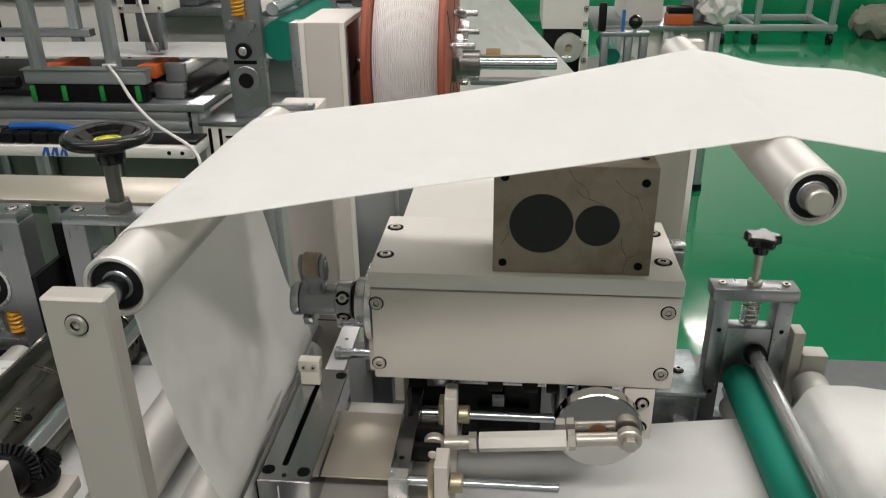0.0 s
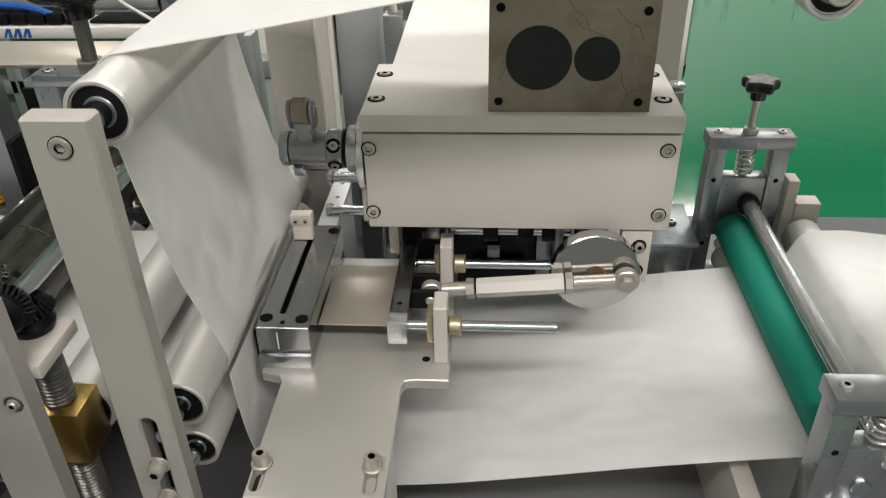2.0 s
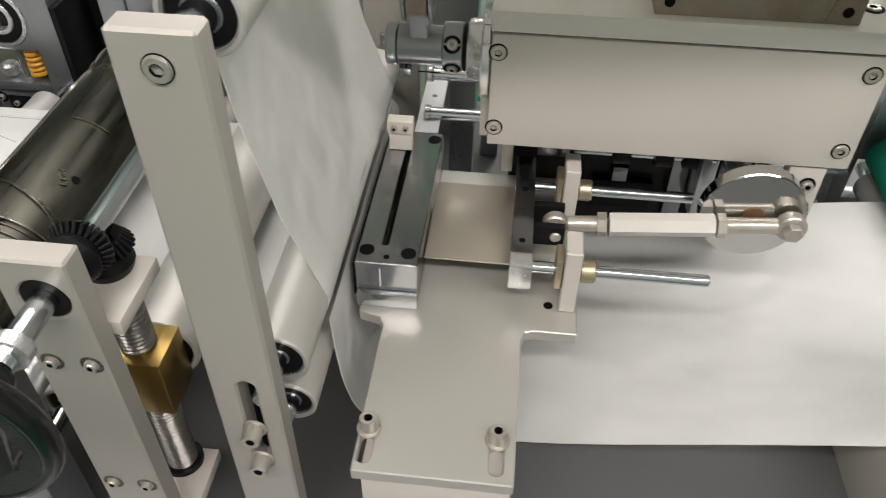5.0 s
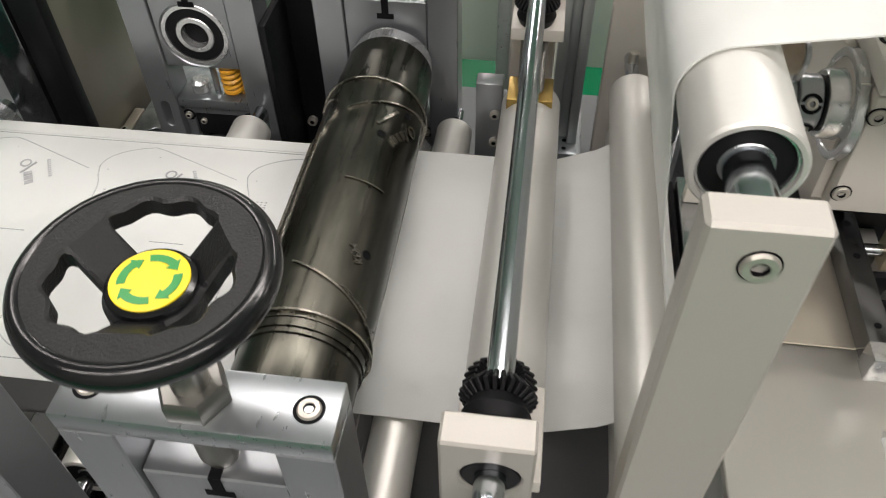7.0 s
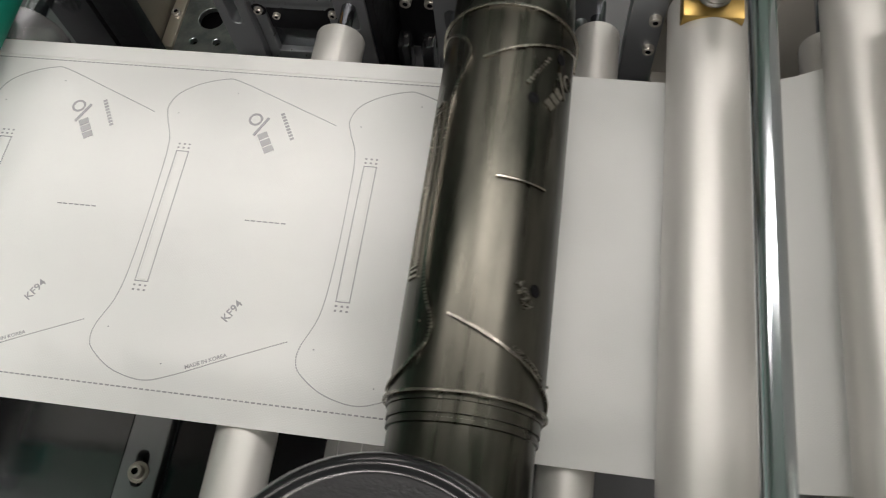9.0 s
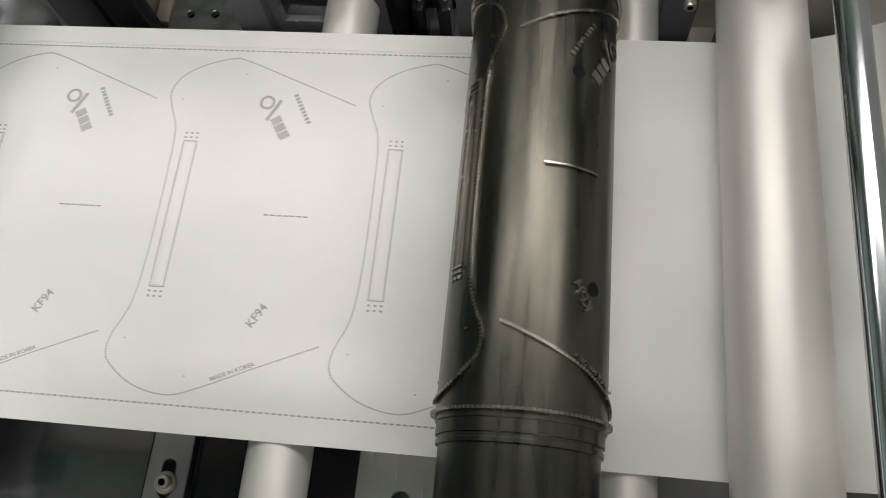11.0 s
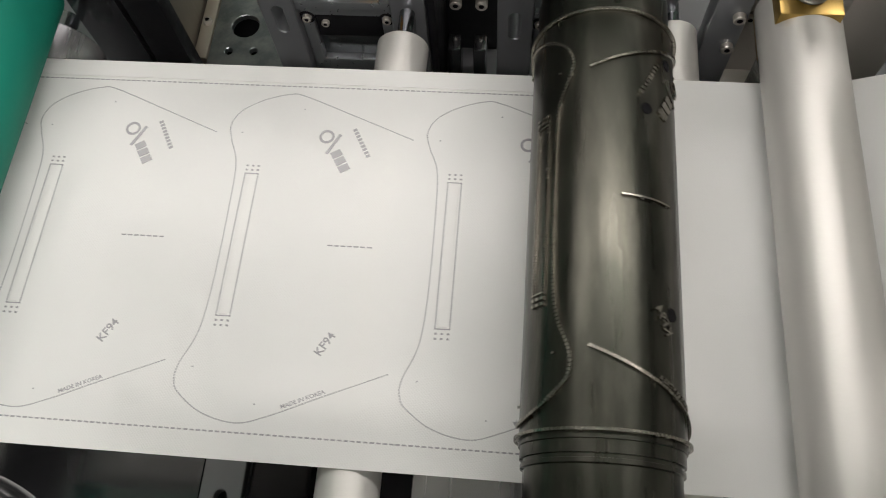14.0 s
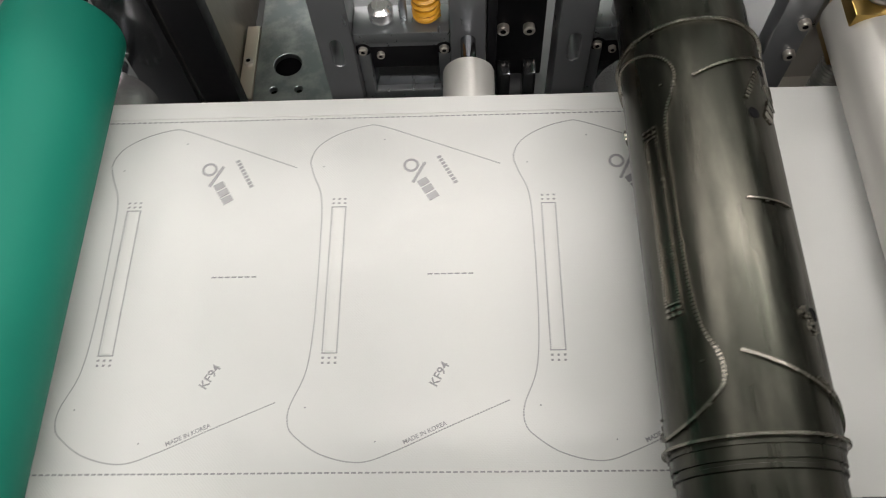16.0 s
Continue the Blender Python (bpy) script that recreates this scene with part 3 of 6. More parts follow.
def mark(place):
    """The maker's sign as plain shapes: three blocks, a slanting stroke and a ring."""
    b = bmesh.new()
    for i in range(3):
        b = box(-0.0175 + i * 0.0058, -0.0128 + i * 0.0058, -0.0034, 0.0034, 0, 0.0003, 0, b)
    b = tube("z", (0.0112, 0.0004, 0), 0.0050, 0.0034, 0, 0.0003, 24, 0.0001, b)
    k = box(-0.0082, 0.0082, -0.0009, 0.0009, 0, 0.00042, 0)
    k.transform(pose(0.0040, -0.0012, 0, 0, 0, -58))
    b = join(b, k)
    b.transform(place)
    return b


def small_bars(place, n=9, long=0.026, tall=0.0024):
    b = bmesh.new()
    w = long / n
    for i in range(n):
        b = box(-long / 2 + i * w, -long / 2 + (i + 0.68) * w, -tall / 2, tall / 2, 0, 0.0002, 0, b)
    b.transform(place)
    return b


MARK_AT = pose(0.0505, 0.6350, 0, 0, 0, 121)
BARS_AT = pose(0.0672, 0.6412, 0, 0, 0, 119)
GRADE_AT = pose(0.0628, 0.5070, 0, 0, 0, 60)
ORIGIN_AT = pose(0.0548, 0.4745, 0, 0, 0, 24.0)

drum = thing("die_drum", "dark oiled steel rotary die drum with raised cutting rules", "die drum", (NIP, 0.55, DRUM_Z))
R = DRUM_R - 0.0016


def on_drum(c, lift, turn):
    a = (c.x + turn) / DRUM_R
    return Vector((NIP + (R + lift) * math.sin(a), c.y, DRUM_Z - (R + lift) * math.cos(a)))


prof = [(0.0, 0.352), (0.015, 0.352), (0.0155, 0.3535), (0.0155, 0.386), (R - 0.0035, 0.386), (R - 0.0025, 0.388), (R - 0.0025, 0.4395), (R - 0.0012, 0.440), (R - 0.0012, 0.4420), (R - 0.002, 0.4422), (R - 0.002, 0.4440), (R - 0.0008, 0.4442), (R - 0.0008, 0.4500),
        (R, 0.4502), (R, 0.687), (R - 0.0015, 0.6875), (R - 0.0015, 0.712), (R - 0.0025, 0.7125), (R - 0.0025, 0.744), (0.0155, 0.745), (0.0155, 0.80), (0, 0.80)]
part("body", lathe(prof, "y", (NIP, 0, DRUM_Z), 128), M_DRUM, drum)
part("end_ring", tube("y", (NIP, 0, DRUM_Z), R - 0.0040, 0.0160, 0.7455, 0.7600, 96), M_STEEL, drum, "bright turned end ring")
for yy in (0.4537, 0.6820):
    b = tube("y", (NIP, 0, DRUM_Z), DRUM_R + 0.0004, R - 0.0005, yy - 0.0007, yy + 0.0007, 128, 0.0003)
    part("seal_rib", b, M_DIE, drum)
    b = bmesh.new()
    for i in range(110):
        u = i * 2 * math.pi * DRUM_R / 110
        bar_on(b, Vector((u, yy, 0)), Vector((u + 0.0015, yy, 0)), 0.0018, lambda c, h: on_drum(c, h, 0), 0.0010, 0.0024)
    part("seal_teeth", b, M_DIE, drum)
for n in (0, 1):
    turn = n * V
    wrap = lambda c, h: on_drum(c, h, turn)
    b = bmesh.new()
    for p, q in zip(CURVE, CURVE[1:]):
        bar_on(b, p, q, 0.0014, wrap, -0.0006, 0.0012)
    for p, q in dashes(CURVE, 0.0020, 0.0013):
        bar_on(b, p, q, 0.0019, wrap, 0.0006, 0.0018)
    part("cutting_rule", b, M_DIE, drum)
    b = bmesh.new()
    for p, q in SLOT:
        for d0, d1 in dashes([p, q], 0.0016, 0.0010):
            bar_on(b, d0, d1, 0.0016, wrap, -0.0005, 0.0016)
    for p, q in SLOT_ENDS:
        bar_on(b, p, q, 0.0010, wrap, -0.0005, 0.0016)
    tagged(part("slot_rule", b, M_DIE, drum), kind="stuff")
    b = bmesh.new()
    for u, y in DOTS:
        bar_on(b, Vector((u - 0.0011, y, 0)), Vector((u + 0.0011, y, 0)), 0.0019, wrap, -0.0005, 0.0016)
    for u, y in PINS:
        bar_on(b, Vector((u - 0.0006, y, 0)), Vector((u + 0.0006, y, 0)), 0.0012, wrap, -0.0005, 0.0012)
    tagged(part("weld_points", b, M_DIE, drum), kind="stuff")
    b = bmesh.new()
    for d0, d1 in dashes([CENTRE[0], CENTRE[1]], 0.0016, 0.0017):
        bar_on(b, d0, d1, 0.0013, wrap, -0.0005, 0.0018)
    part("centre_rule", b, M_DIE, drum)
    for nm, src, seat in (("sign_stamp", mark(MARK_AT), (0.050, 0.636, 0.015, 0.026)), ("name_stamp", small_bars(BARS_AT), None), ("grade_stamp", word("KF94", 0.0071, GRADE_AT), (0.063, 0.5065, 0.010, 0.013)), ("origin_stamp", word("MADE IN KOREA", 0.0034, ORIGIN_AT), None)):
        for v in src.verts:
            v.co = wrap(Vector((v.co.x, v.co.y, 0)), 0.0004 + (0.0014 if v.co.z > 0.00005 else -0.0006))
        part(nm, src, M_DIE, drum)
    for u, y in ((0.0510, 0.6575), (0.0690, 0.6220), (0.0545, 0.5120)):
        c = wrap(Vector((u, y, 0)), 0.0001)
        out = (c - Vector((NIP, y, DRUM_Z))).normalized()
        k = lathe([(0.0034, -0.0002), (0.0034, 0.0003), (0.0026, 0.0003), (0.0024, -0.0001), (0, -0.0001)], "z", seg=20)
        k.transform(Matrix.Translation(c) @ out.to_track_quat("Z", "Y").to_matrix().to_4x4())
        part("pin_hole", k, M_DARK, drum)

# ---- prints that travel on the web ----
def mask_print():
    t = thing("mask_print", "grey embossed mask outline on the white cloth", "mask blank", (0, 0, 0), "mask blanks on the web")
    flat = lambda c, h: Vector((c.x, c.y, h))
    b = bmesh.new()
    for p, q in dashes(CURVE, 0.00165, 0.00115):
        bar_on(b, p, q, 0.00072, flat, 0, 0.0002)
    part("outline", b, M_PRINT, t, "dashed grey outline seam", False)
    b = bmesh.new()
    for p, q in SLOT:
        for d0, d1 in dashes([p, q], 0.0014, 0.0010):
            bar_on(b, d0, d1, 0.0009, flat, 0, 0.0002)
    for p, q in SLOT_ENDS:
        bar_on(b, p, q, 0.0007, flat, 0, 0.0002)
    ridge = bmesh.new()
    rows_r = [[ridge.verts.new((u, y, 0.0006 * math.sin(math.pi * (u + 0.0036) / 0.0072) ** 0.6 if abs(u) < 0.0035 and k else -0.0002)) for u in [-0.0036 + 0.0072 * i / 8 for i in range(9)]] for k, y in ((0, 0.5206), (1, 0.5215), (1, 0.6140), (0, 0.6149))]
    for ra, rb in zip(rows_r, rows_r[1:]):
        for i in range(8):
            ridge.faces.new((ra[i], ra[i + 1], rb[i + 1], rb[i]))
    part("nose_wire_ridge", ridge, M_WEB, t, "white cloth raised by the nose wire")
    part("nose_slot", b, M_SOFTPRINT, t, "pale pressed frame of the nose wire", False)
    b = bmesh.new()
    for u, y in DOTS:
        bar_on(b, Vector((u - 0.0007, y, 0)), Vector((u + 0.0007, y, 0)), 0.0012, flat, 0, 0.0002)
    for u, y in PINS:
        bar_on(b, Vector((u - 0.0004, y, 0)), Vector((u + 0.0004, y, 0)), 0.0008, flat, 0, 0.0002)
    tagged(part("weld_points", b, M_PRINT, t, "", False), kind="stuff")
    b = bmesh.new()
    for d0, d1 in dashes([CENTRE[0], CENTRE[1]], 0.0040, 0.0030):
        bar_on(b, d0, d1, 0.0009, flat, 0, 0.0002)
    part("centre_mark", b, M_PRINT, t, "", False)
    for yy in (0.4537, 0.6820):
        b = bmesh.new()
        for i in range(36):
            u = i * V / 36 - 0.02
            bar_on(b, Vector((u, yy, 0)), Vector((u + 0.0025, yy, 0)), 0.0009, flat, 0, 0.0002)
        part("edge_seam", b, M_PRINT, t, "dashed grey edge seam", False)
    part("sign", mark(MARK_AT), M_PRINT, t, "grey sign of blocks and a ring", False)
    tagged(part("name_line", small_bars(BARS_AT, 9, 0.024, 0.0028), M_SOFTPRINT, t, "", False), kind="stuff")
    part("grade_text", word("KF94", 0.0071, GRADE_AT), M_PRINT, t, "grey letters KF94", False)
    part("origin_text", word("MADE IN KOREA", 0.0034, ORIGIN_AT), M_PRINT, t, "small grey letters MADE IN KOREA", False)
    return t


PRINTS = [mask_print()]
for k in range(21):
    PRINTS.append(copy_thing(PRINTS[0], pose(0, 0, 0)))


# ---- handwheels and bearing frames ----
def wheel_mesh_parts(t, place, spokes_turn=0.0):
    """A black handwheel of 100 mm, its face along +z of place."""
    rim = [(0.0423 + 0.0045 * math.cos(a), 0.0285 + 0.0058 * math.sin(a)) for a in [2 * math.pi * i / 16 for i in range(16)]]
    b = lathe(rim, "z", seg=72, closed=True)
    b.transform(place)
    part("rim", b, M_PLASTIC, t, "glossy black rim")
    holes = []
    for s in range(3):
        pts = []
        a0 = radians(spokes_turn + s * 120)
        for i in range(25):
            a = a0 + radians(17 + 86 * i / 24)
            rr = 0.0322 + 0.0013 * math.cos(2 * math.pi * 3 * i / 24) - 0.004 * abs(i / 12 - 1) ** 6
            pts.append((rr * math.cos(a), rr * math.sin(a)))
        for i in range(13):
            a = a0 + radians(90 - 60 * i / 12)
            pts.append((0.0180 * math.cos(a), 0.0180 * math.sin(a)))
        holes.append(pts)
    b = plate(circle(0, 0, 0.0415, 64), holes, 0.0090, pose(0, 0, 0.0125), bevel=0.0012)
    for v in b.verts:  # the spokes fall from the rim to the hub
        k = max(0.0, min(1.0, (math.hypot(v.co.x, v.co.y) - 0.0175) / 0.0135))
        v.co.z += 0.0125 * k * k * (3 - 2 * k)
    b.transform(place)
    part("spoke_web", b, M_LEATHER, t, "grained black web of three spokes")
    b = lathe([(0.0120, 0.002), (0.0135, 0.000), (0.0155, 0.006), (0.0158, 0.015), (0.0162, 0.0245), (0.0148, 0.0252), (0, 0.0252)], "z", seg=40)
    b.transform(place)
    hub = part("hub", b, M_PLASTIC, t)
    b = lathe([(0.0142, 0.0254), (0.0142, 0.0260), (0.0139, 0.0262), (0, 0.0262)], "z", seg=40)
    b.transform(place)
    part("label_disc", b, M_YELLOW, hub, "round yellow direction label")
    b = bmesh.new()
    for s in range(4):
        a0 = radians(s * 90 + 20)
        way = lambda rr, deg: (rr * math.cos(a0 - radians(deg)), rr * math.sin(a0 - radians(deg)))
        pts = [way(0.0114, 7 * i) for i in range(9)] + [way(0.0128, 56), way(0.0098, 78), way(0.0068, 56)] + [way(0.0083, 56 - 7 * i) for i in range(9)]
        b = plate(pts, [], 0.0004, place @ pose(0, 0, 0.0261), b)
    part("arrow_ring", b, M_LGREEN, hub, "four green arrows in a ring")


def thread(axis, loc, r, a0, a1, pitch, bm=None):
    n = max(4, int((a1 - a0) / pitch))
    pr = [(0, a0)]
    for i in range(n):
        z = a0 + (a1 - a0) * i / n
        pr += [(r * 0.84, z), (r, z + (a1 - a0) / n * 0.35), (r, z + (a1 - a0) / n * 0.6)]
    pr += [(r * 0.88, a1), (0, a1)]
    return lathe(pr, axis, loc, 24, bm)


def bearing_frame(xc, yc, side, label, drum_end=True, open_bearing=False):
    """A four-sided screw-down frame: side is -1 where its face looks to the front."""
    t = thing("bearing_frame", label, "bearing stand", (xc, yc, 0.785), "screw-down bearing stands")
    h, y0, y1 = 0.0615, yc - 0.0155, yc + 0.0155
    rb = 0.0312 if open_bearing and side > 0 else 0.0200  # bore of the sliding block
    b = bmesh.new()
    for s in (-1, 1):
        xa, xb = sorted((xc + s * h, xc + s * 0.0355))
        slot = capsule((xa + xb) / 2, 0.885, 0.010, 0.0042)
        upright = plate(rect(xa, xb, 0.785, 1.0535), [slot], y1 - y0, front(y0), bevel=0.0008)
        part("upright", upright, M_ALU, t)
    bar = part("top_bar", box(xc - h, xc + h, y0, y1, 1.0537, 1.0665, 0.0012), M_PLATE, t)
    for s in (-1, 1):
        screw(t, xc + s * 0.0485, yc, 1.0622, "+z", SCREW_M6, False, 1.08)
        share("counterbore", RING_DARK, t, pose(xc + s * 0.0485, yc, 1.0663) @ Matrix.Scale(1.12, 4))
    part("sill", box(xc - 0.0352, xc + 0.0352, y0 + 0.002, y1 - 0.002, 0.893, 0.903, 0.001), M_PLATE, t)
    part("foot_plate", plate(rect(xc - 0.0352, xc + 0.0352, 0.787, 0.8925), [rect(xc - 0.026, xc + 0.026, 0.830, 0.882)], 0.016, front(yc - 0.008), bevel=0.0008), M_PLATE, t)
    screw(t, xc - 0.0305, yc - 0.008, 0.880, "-y", SCREW_M4)
    screw(t, xc + 0.0305, yc - 0.008, 0.880, "-y", SCREW_M4)
    blk = part("slide_block", plate(rect(xc - 0.035, xc + 0.035, 0.9395, 1.018), [circle(xc, DRUM_Z + 0.012, rb, 40)], 0.026, front(yc - 0.013), bevel=0.0009), M_ALU, t)
    # Near-black bars paint the shade of a T-shaped notch.
    b = box(xc - 0.0030, xc + 0.0030, yc - 0.0134, yc + 0.0134, 1.0060, 1.0183, 0)
    b = box(xc - 0.0072, xc + 0.0072, yc - 0.0134, yc + 0.0134, 1.0010, 1.0059, 0, b)
    part("notch_shade", b, M_DARK, blk, "dark T-shape painted for a shaded notch", False)
    zc = DRUM_Z + 0.012
    # Front races are black, painting the dark hole round the journal.
    part("outer_race", tube("y", (xc, yc, zc), rb - 0.0002, rb * 0.85, -0.0125, 0.0125, 48), M_STEEL if side > 0 else M_BLACK, blk)
    part("bearing_seal", tube("y", (xc, yc, zc), rb * 0.85 - 0.0001, min(0.0176, rb * 0.72), -0.0118, 0.0118, 48), M_BLACK, blk, "black rubber bearing seal")
    part("inner_race", tube("y", (xc, yc, zc), min(0.0175, rb * 0.71), 0.0126, -0.0125, 0.0125, 48), M_STEEL if side > 0 else M_BLACK, blk)
    part("journal", rod("y", (xc, yc, zc), 0.0125, -0.020 if drum_end and side < 0 else -0.004, 0.012), M_BLACK, blk)
    if drum_end and side < 0:
        part("centre_bore", rod("y", (xc, yc, zc), 0.0032, -0.0206, -0.0150, 20), M_NICKEL, blk)
    b = helix("z", (xc + 0.0190, yc, 0), 0.0082, 0.9050, 0.9390, 6, 0.0023)
    part("die_spring", b, M_SPRING, t, "yellow flat die spring")
    part("plug", rod("z", (xc - 0.014, yc, 0), 0.009, 0.903, 0.918, 28, 0.003), M_STEEL, t)
    part("guide_pin", rod("z", (xc + 0.002, yc, 0), 0.0030, 0.903, 0.9395, 20), M_PLATE, t)
    part("recess_back", box(xc - 0.0268, xc + 0.0268, yc - 0.002, yc + 0.004, 0.829, 0.883, 0.0005), M_DULL, t)
    part("stop_bar", box(xc - 0.0255, xc + 0.0255, yc - 0.0055, yc - 0.0022, 0.856, 0.8805, 0.0006), M_BLACK, t, "blackened stop bar")
    screw(t, xc - 0.018, yc - 0.0056, 0.872, "-y", SCREW_M4, False, 0.9)
    spindle = part("spindle", rod("z", (xc, yc, 0), 0.0080, 1.016, 1.124, 32), M_SPINDLE, t, "satin steel spindle")
    part("sleeve", tube("z", (xc, yc, 0), 0.0100, 0.0081, 1.024, 1.0535, 32), M_SPINDLE, spindle)
    part("lock_nut", lathe([(0.0076, 1.0667), (0.0150, 1.0667), (0.0155, 1.0675), (0.0155, 1.0765), (0.0138, 1.0790), (0.0082, 1.0790)], "z", (xc, yc, 0), 6), M_SPINDLE, t, "plated hexagon nut")
    return t


def handwheel(x, y, z, rx, label, turn):
    t = thing("handwheel", label, "handwheel", (x, y, z), "black handwheels")
    wheel_mesh_parts(t, pose(x, y, z, rx), turn)
    return t


for xc, yc, tl, side in ((-0.4355, 0.3535, 36, -1), (-0.4355, 0.7785, 60, 1), (-0.6100, 0.3535, -10, -1), (-0.6100, 0.7785, 95, 1)):
    bearing_frame(xc, yc, side, "milled aluminium screw-down frame with a sliding bearing block", xc > -0.5, xc < -0.5)
    handwheel(xc + 0.0025 if xc > -0.5 or yc > 0.5 else xc - 0.0085, yc - 0.0005 if xc > -0.5 or yc > 0.5 else yc + 0.004, 1.1180 if yc < 0.5 else 1.1230, 0, "black plastic handwheel with a yellow label on a steel spindle", tl)

# ---- roller post ----
post = thing("roller_post", "light grey aluminium post holding the high roller", "post", (-0.2315, 0.361, 0.785))
b = plate(rect(-0.2535, -0.2165, 0.785, 1.1905), [capsule(-0.2330, 0.9420, 0.036, 0.0050)], 0.0150, front(0.3560), bevel=0.0016)
part("bar", b, M_POST_SHADED, post)
# Near-black sheet behind the slot, put in as its shade.
part("slot_shade", box(-0.239, -0.227, 0.3715, 0.3745, 0.890, 0.985, 0.0005), M_DARK, post)
screw(post, -0.2345, 0.3605, 1.1745, "-y", SCREW_M6, False, 1.22)
share("counterbore", RING_DARK, post, Matrix.Translation((-0.2345, 0.3561, 1.1745)) @ ALONG["-y"] @ Matrix.Scale(1.08, 4))
for z in (0.9420, 0.9110):
    share("washer", WASHER, post, Matrix.Translation((-0.2330, 0.3560, z)) @ ALONG["-y"])
    screw(post, -0.2330, 0.3544, z, "-y", SCREW_CAP, False)
rpost = thing("roller_post", "light grey plate behind the rollers", "post", (-0.2315, 0.791, 0.785))
part("bar", box(-0.2480, -0.1960, 0.786, 0.798, 0.785, 1.1700, 0.0015), M_PAINT, rpost)
part("top_strap", box(-0.2400, -0.1975, 0.7435, 0.7980, 1.1712, 1.1908, 0.001), M_PAINT, rpost)
part("cap", box(-0.2400, -0.1975, 0.7435, 0.7530, 1.1910, 1.1970, 0.001), M_ALU, rpost)
part("shaft_bolt", rod("z", (-0.2262, 0.7720, 0), 0.0042, 0.9650, 0.9800, 20), M_NICKEL, rpost, "nickel bolt through the shaft end")
hpost = thing("roller_post", "light grey bracket holding the peak roller", "post", (0.157, 0.783, 0.785))
part("bar", box(0.1390, 0.1740, 0.7750, 0.7900, 0.785, 1.2540, 0.0015), M_PAINT, hpost)
screw(hpost, 0.157, 0.7895, 1.2542, "+z", SCREW_M4, False)

# ---- cross shaft with bevel gears, screws and brass nuts ----
SX, SZ = -0.3097, 1.0593
shaft = thing("drive_shaft", "bright steel shaft with two black cone gears", "shaft", (SX, 0.55, SZ))
part("bar", rod("y", (SX, 0, SZ), 0.0064, 0.294, 0.80), M_CHROME, shaft)
part("collar", tube("y", (SX, 0, SZ), 0.0098, 0.0065, 0.3010, 0.3100), M_STEEL, shaft)


TOOTH = finish(box(0.0120, 0.0184, -0.0010, 0.0010, -0.0048, 0.0048, 0.0004, segs=1), "tooth", M_BLACK)


def bevel_gear(parent, axis, loc, way, teeth=26):
    b = lathe([(0.0065, 0), (0.0125, 0), (0.0135, way * 0.002), (0.0150, way * 0.006), (0.0120, way * 0.0125), (0.0065, way * 0.0125)], axis, loc, 40, closed=True)
    g = part("bevel_gear", b, M_BLACK, parent, "black steel bevel gear")
    for i in range(teeth):
        m = Matrix.Translation(loc) @ AXES[axis].to_4x4() @ Matrix.Rotation(2 * math.pi * i / teeth, 4, "Z") @ Matrix.Translation((0, 0, way * 0.0080)) @ Matrix.Rotation(way * radians(-38), 4, "Y")
        share("tooth", TOOTH, g, m)
    return g


for yy, w in ((0.3575, -1), (0.7420, 1)):
    bevel_gear(shaft, "y", (SX, yy, SZ), -w)


def lift_column(y0, s, label):
    t = thing("screw_column", label, "lift column", (-0.31, y0, 0.785), "screw columns")
    b = plate(rect(-0.3305, -0.2925, 0.785, 1.0840), [circle(SX, SZ, 0.0125, 28)], 0.0150, front(y0), bevel=0.0012)
    part("side_plate", b, M_POST_SHADED, t)
    part("bearing", tube("y", (SX, 0, SZ), 0.0124, 0.0066, y0 + 0.001, y0 + 0.012, 36), M_BLACK, t)
    for z in (1.0135, 0.9):
        for x in (-0.3005, -0.3215):
            screw(t, x, y0 + 0.0004, z, "-y", SCREW_M4)
    yc = y0 + s * 0.038 + (0.015 if s > 0 else 0)
    xs = SX
    part("upper_lug", box(-0.3280, -0.2880, min(y0 + (0.0155 if s > 0 else 0), yc + s * 0.012), max(y0 + (0.0155 if s > 0 else 0), yc + s * 0.012), 1.020, 1.030, 0.001), M_PAINT, t)
    part("lower_lug", box(-0.3280, -0.2880, min(y0 + (0.0155 if s > 0 else 0), yc + s * 0.012), max(y0 + (0.0155 if s > 0 else 0), yc + s * 0.012), 0.832, 0.842, 0.001), M_PAINT, t)
    lead = part("lead_screw", thread("z", (xs, yc, 0), 0.0108, 0.842, 1.030, 0.0032), M_SPINDLE, t, "threaded steel lead screw")
    bevel_gear(t, "z", (xs, yc, 1.030), 1)
    part("ring", tube("z", (xs, yc, 0), 0.0140, 0.0107, 0.842, 0.848), M_BLACK, lead)
    part("nut_block", box(SX - 0.0185, SX + 0.0185, yc - 0.0165, yc + 0.0165, 0.922, 0.968, 0.0010), M_BRASS, t, "brass nut block")
    return t


lift_column(0.3355, 1, "light grey column with a lead screw and brass nut")
lift_column(0.7650, -1, "light grey rear column with a lead screw and brass nut")
handwheel(SX - 0.0045, 0.2920, SZ, 90, "black plastic handwheel with a yellow label on the shaft end", 70)

# ---- gearbox ----
gear = thing("gearbox", "light beige-grey gearbox housing with a thick lid", "gearbox", (0.01, 0.66, 0.93))
part("front_plate", box(-0.1170, 0.1360, 0.5740, 0.5860, 1.0000, 1.0865, 0.0012), M_PAINT, gear)
part("lid", box(-0.1180, 0.1365, 0.5722, 0.6930, 1.0886, 1.1035, 0.0012), M_ANOD, gear)
# Dark strip set back in the lid gap, standing for its shade.
part("lid_gap", box(-0.1160, 0.1350, 0.5760, 0.6910, 1.0869, 1.0885, 0), M_DARK, gear, "dark joint under the lid", False)
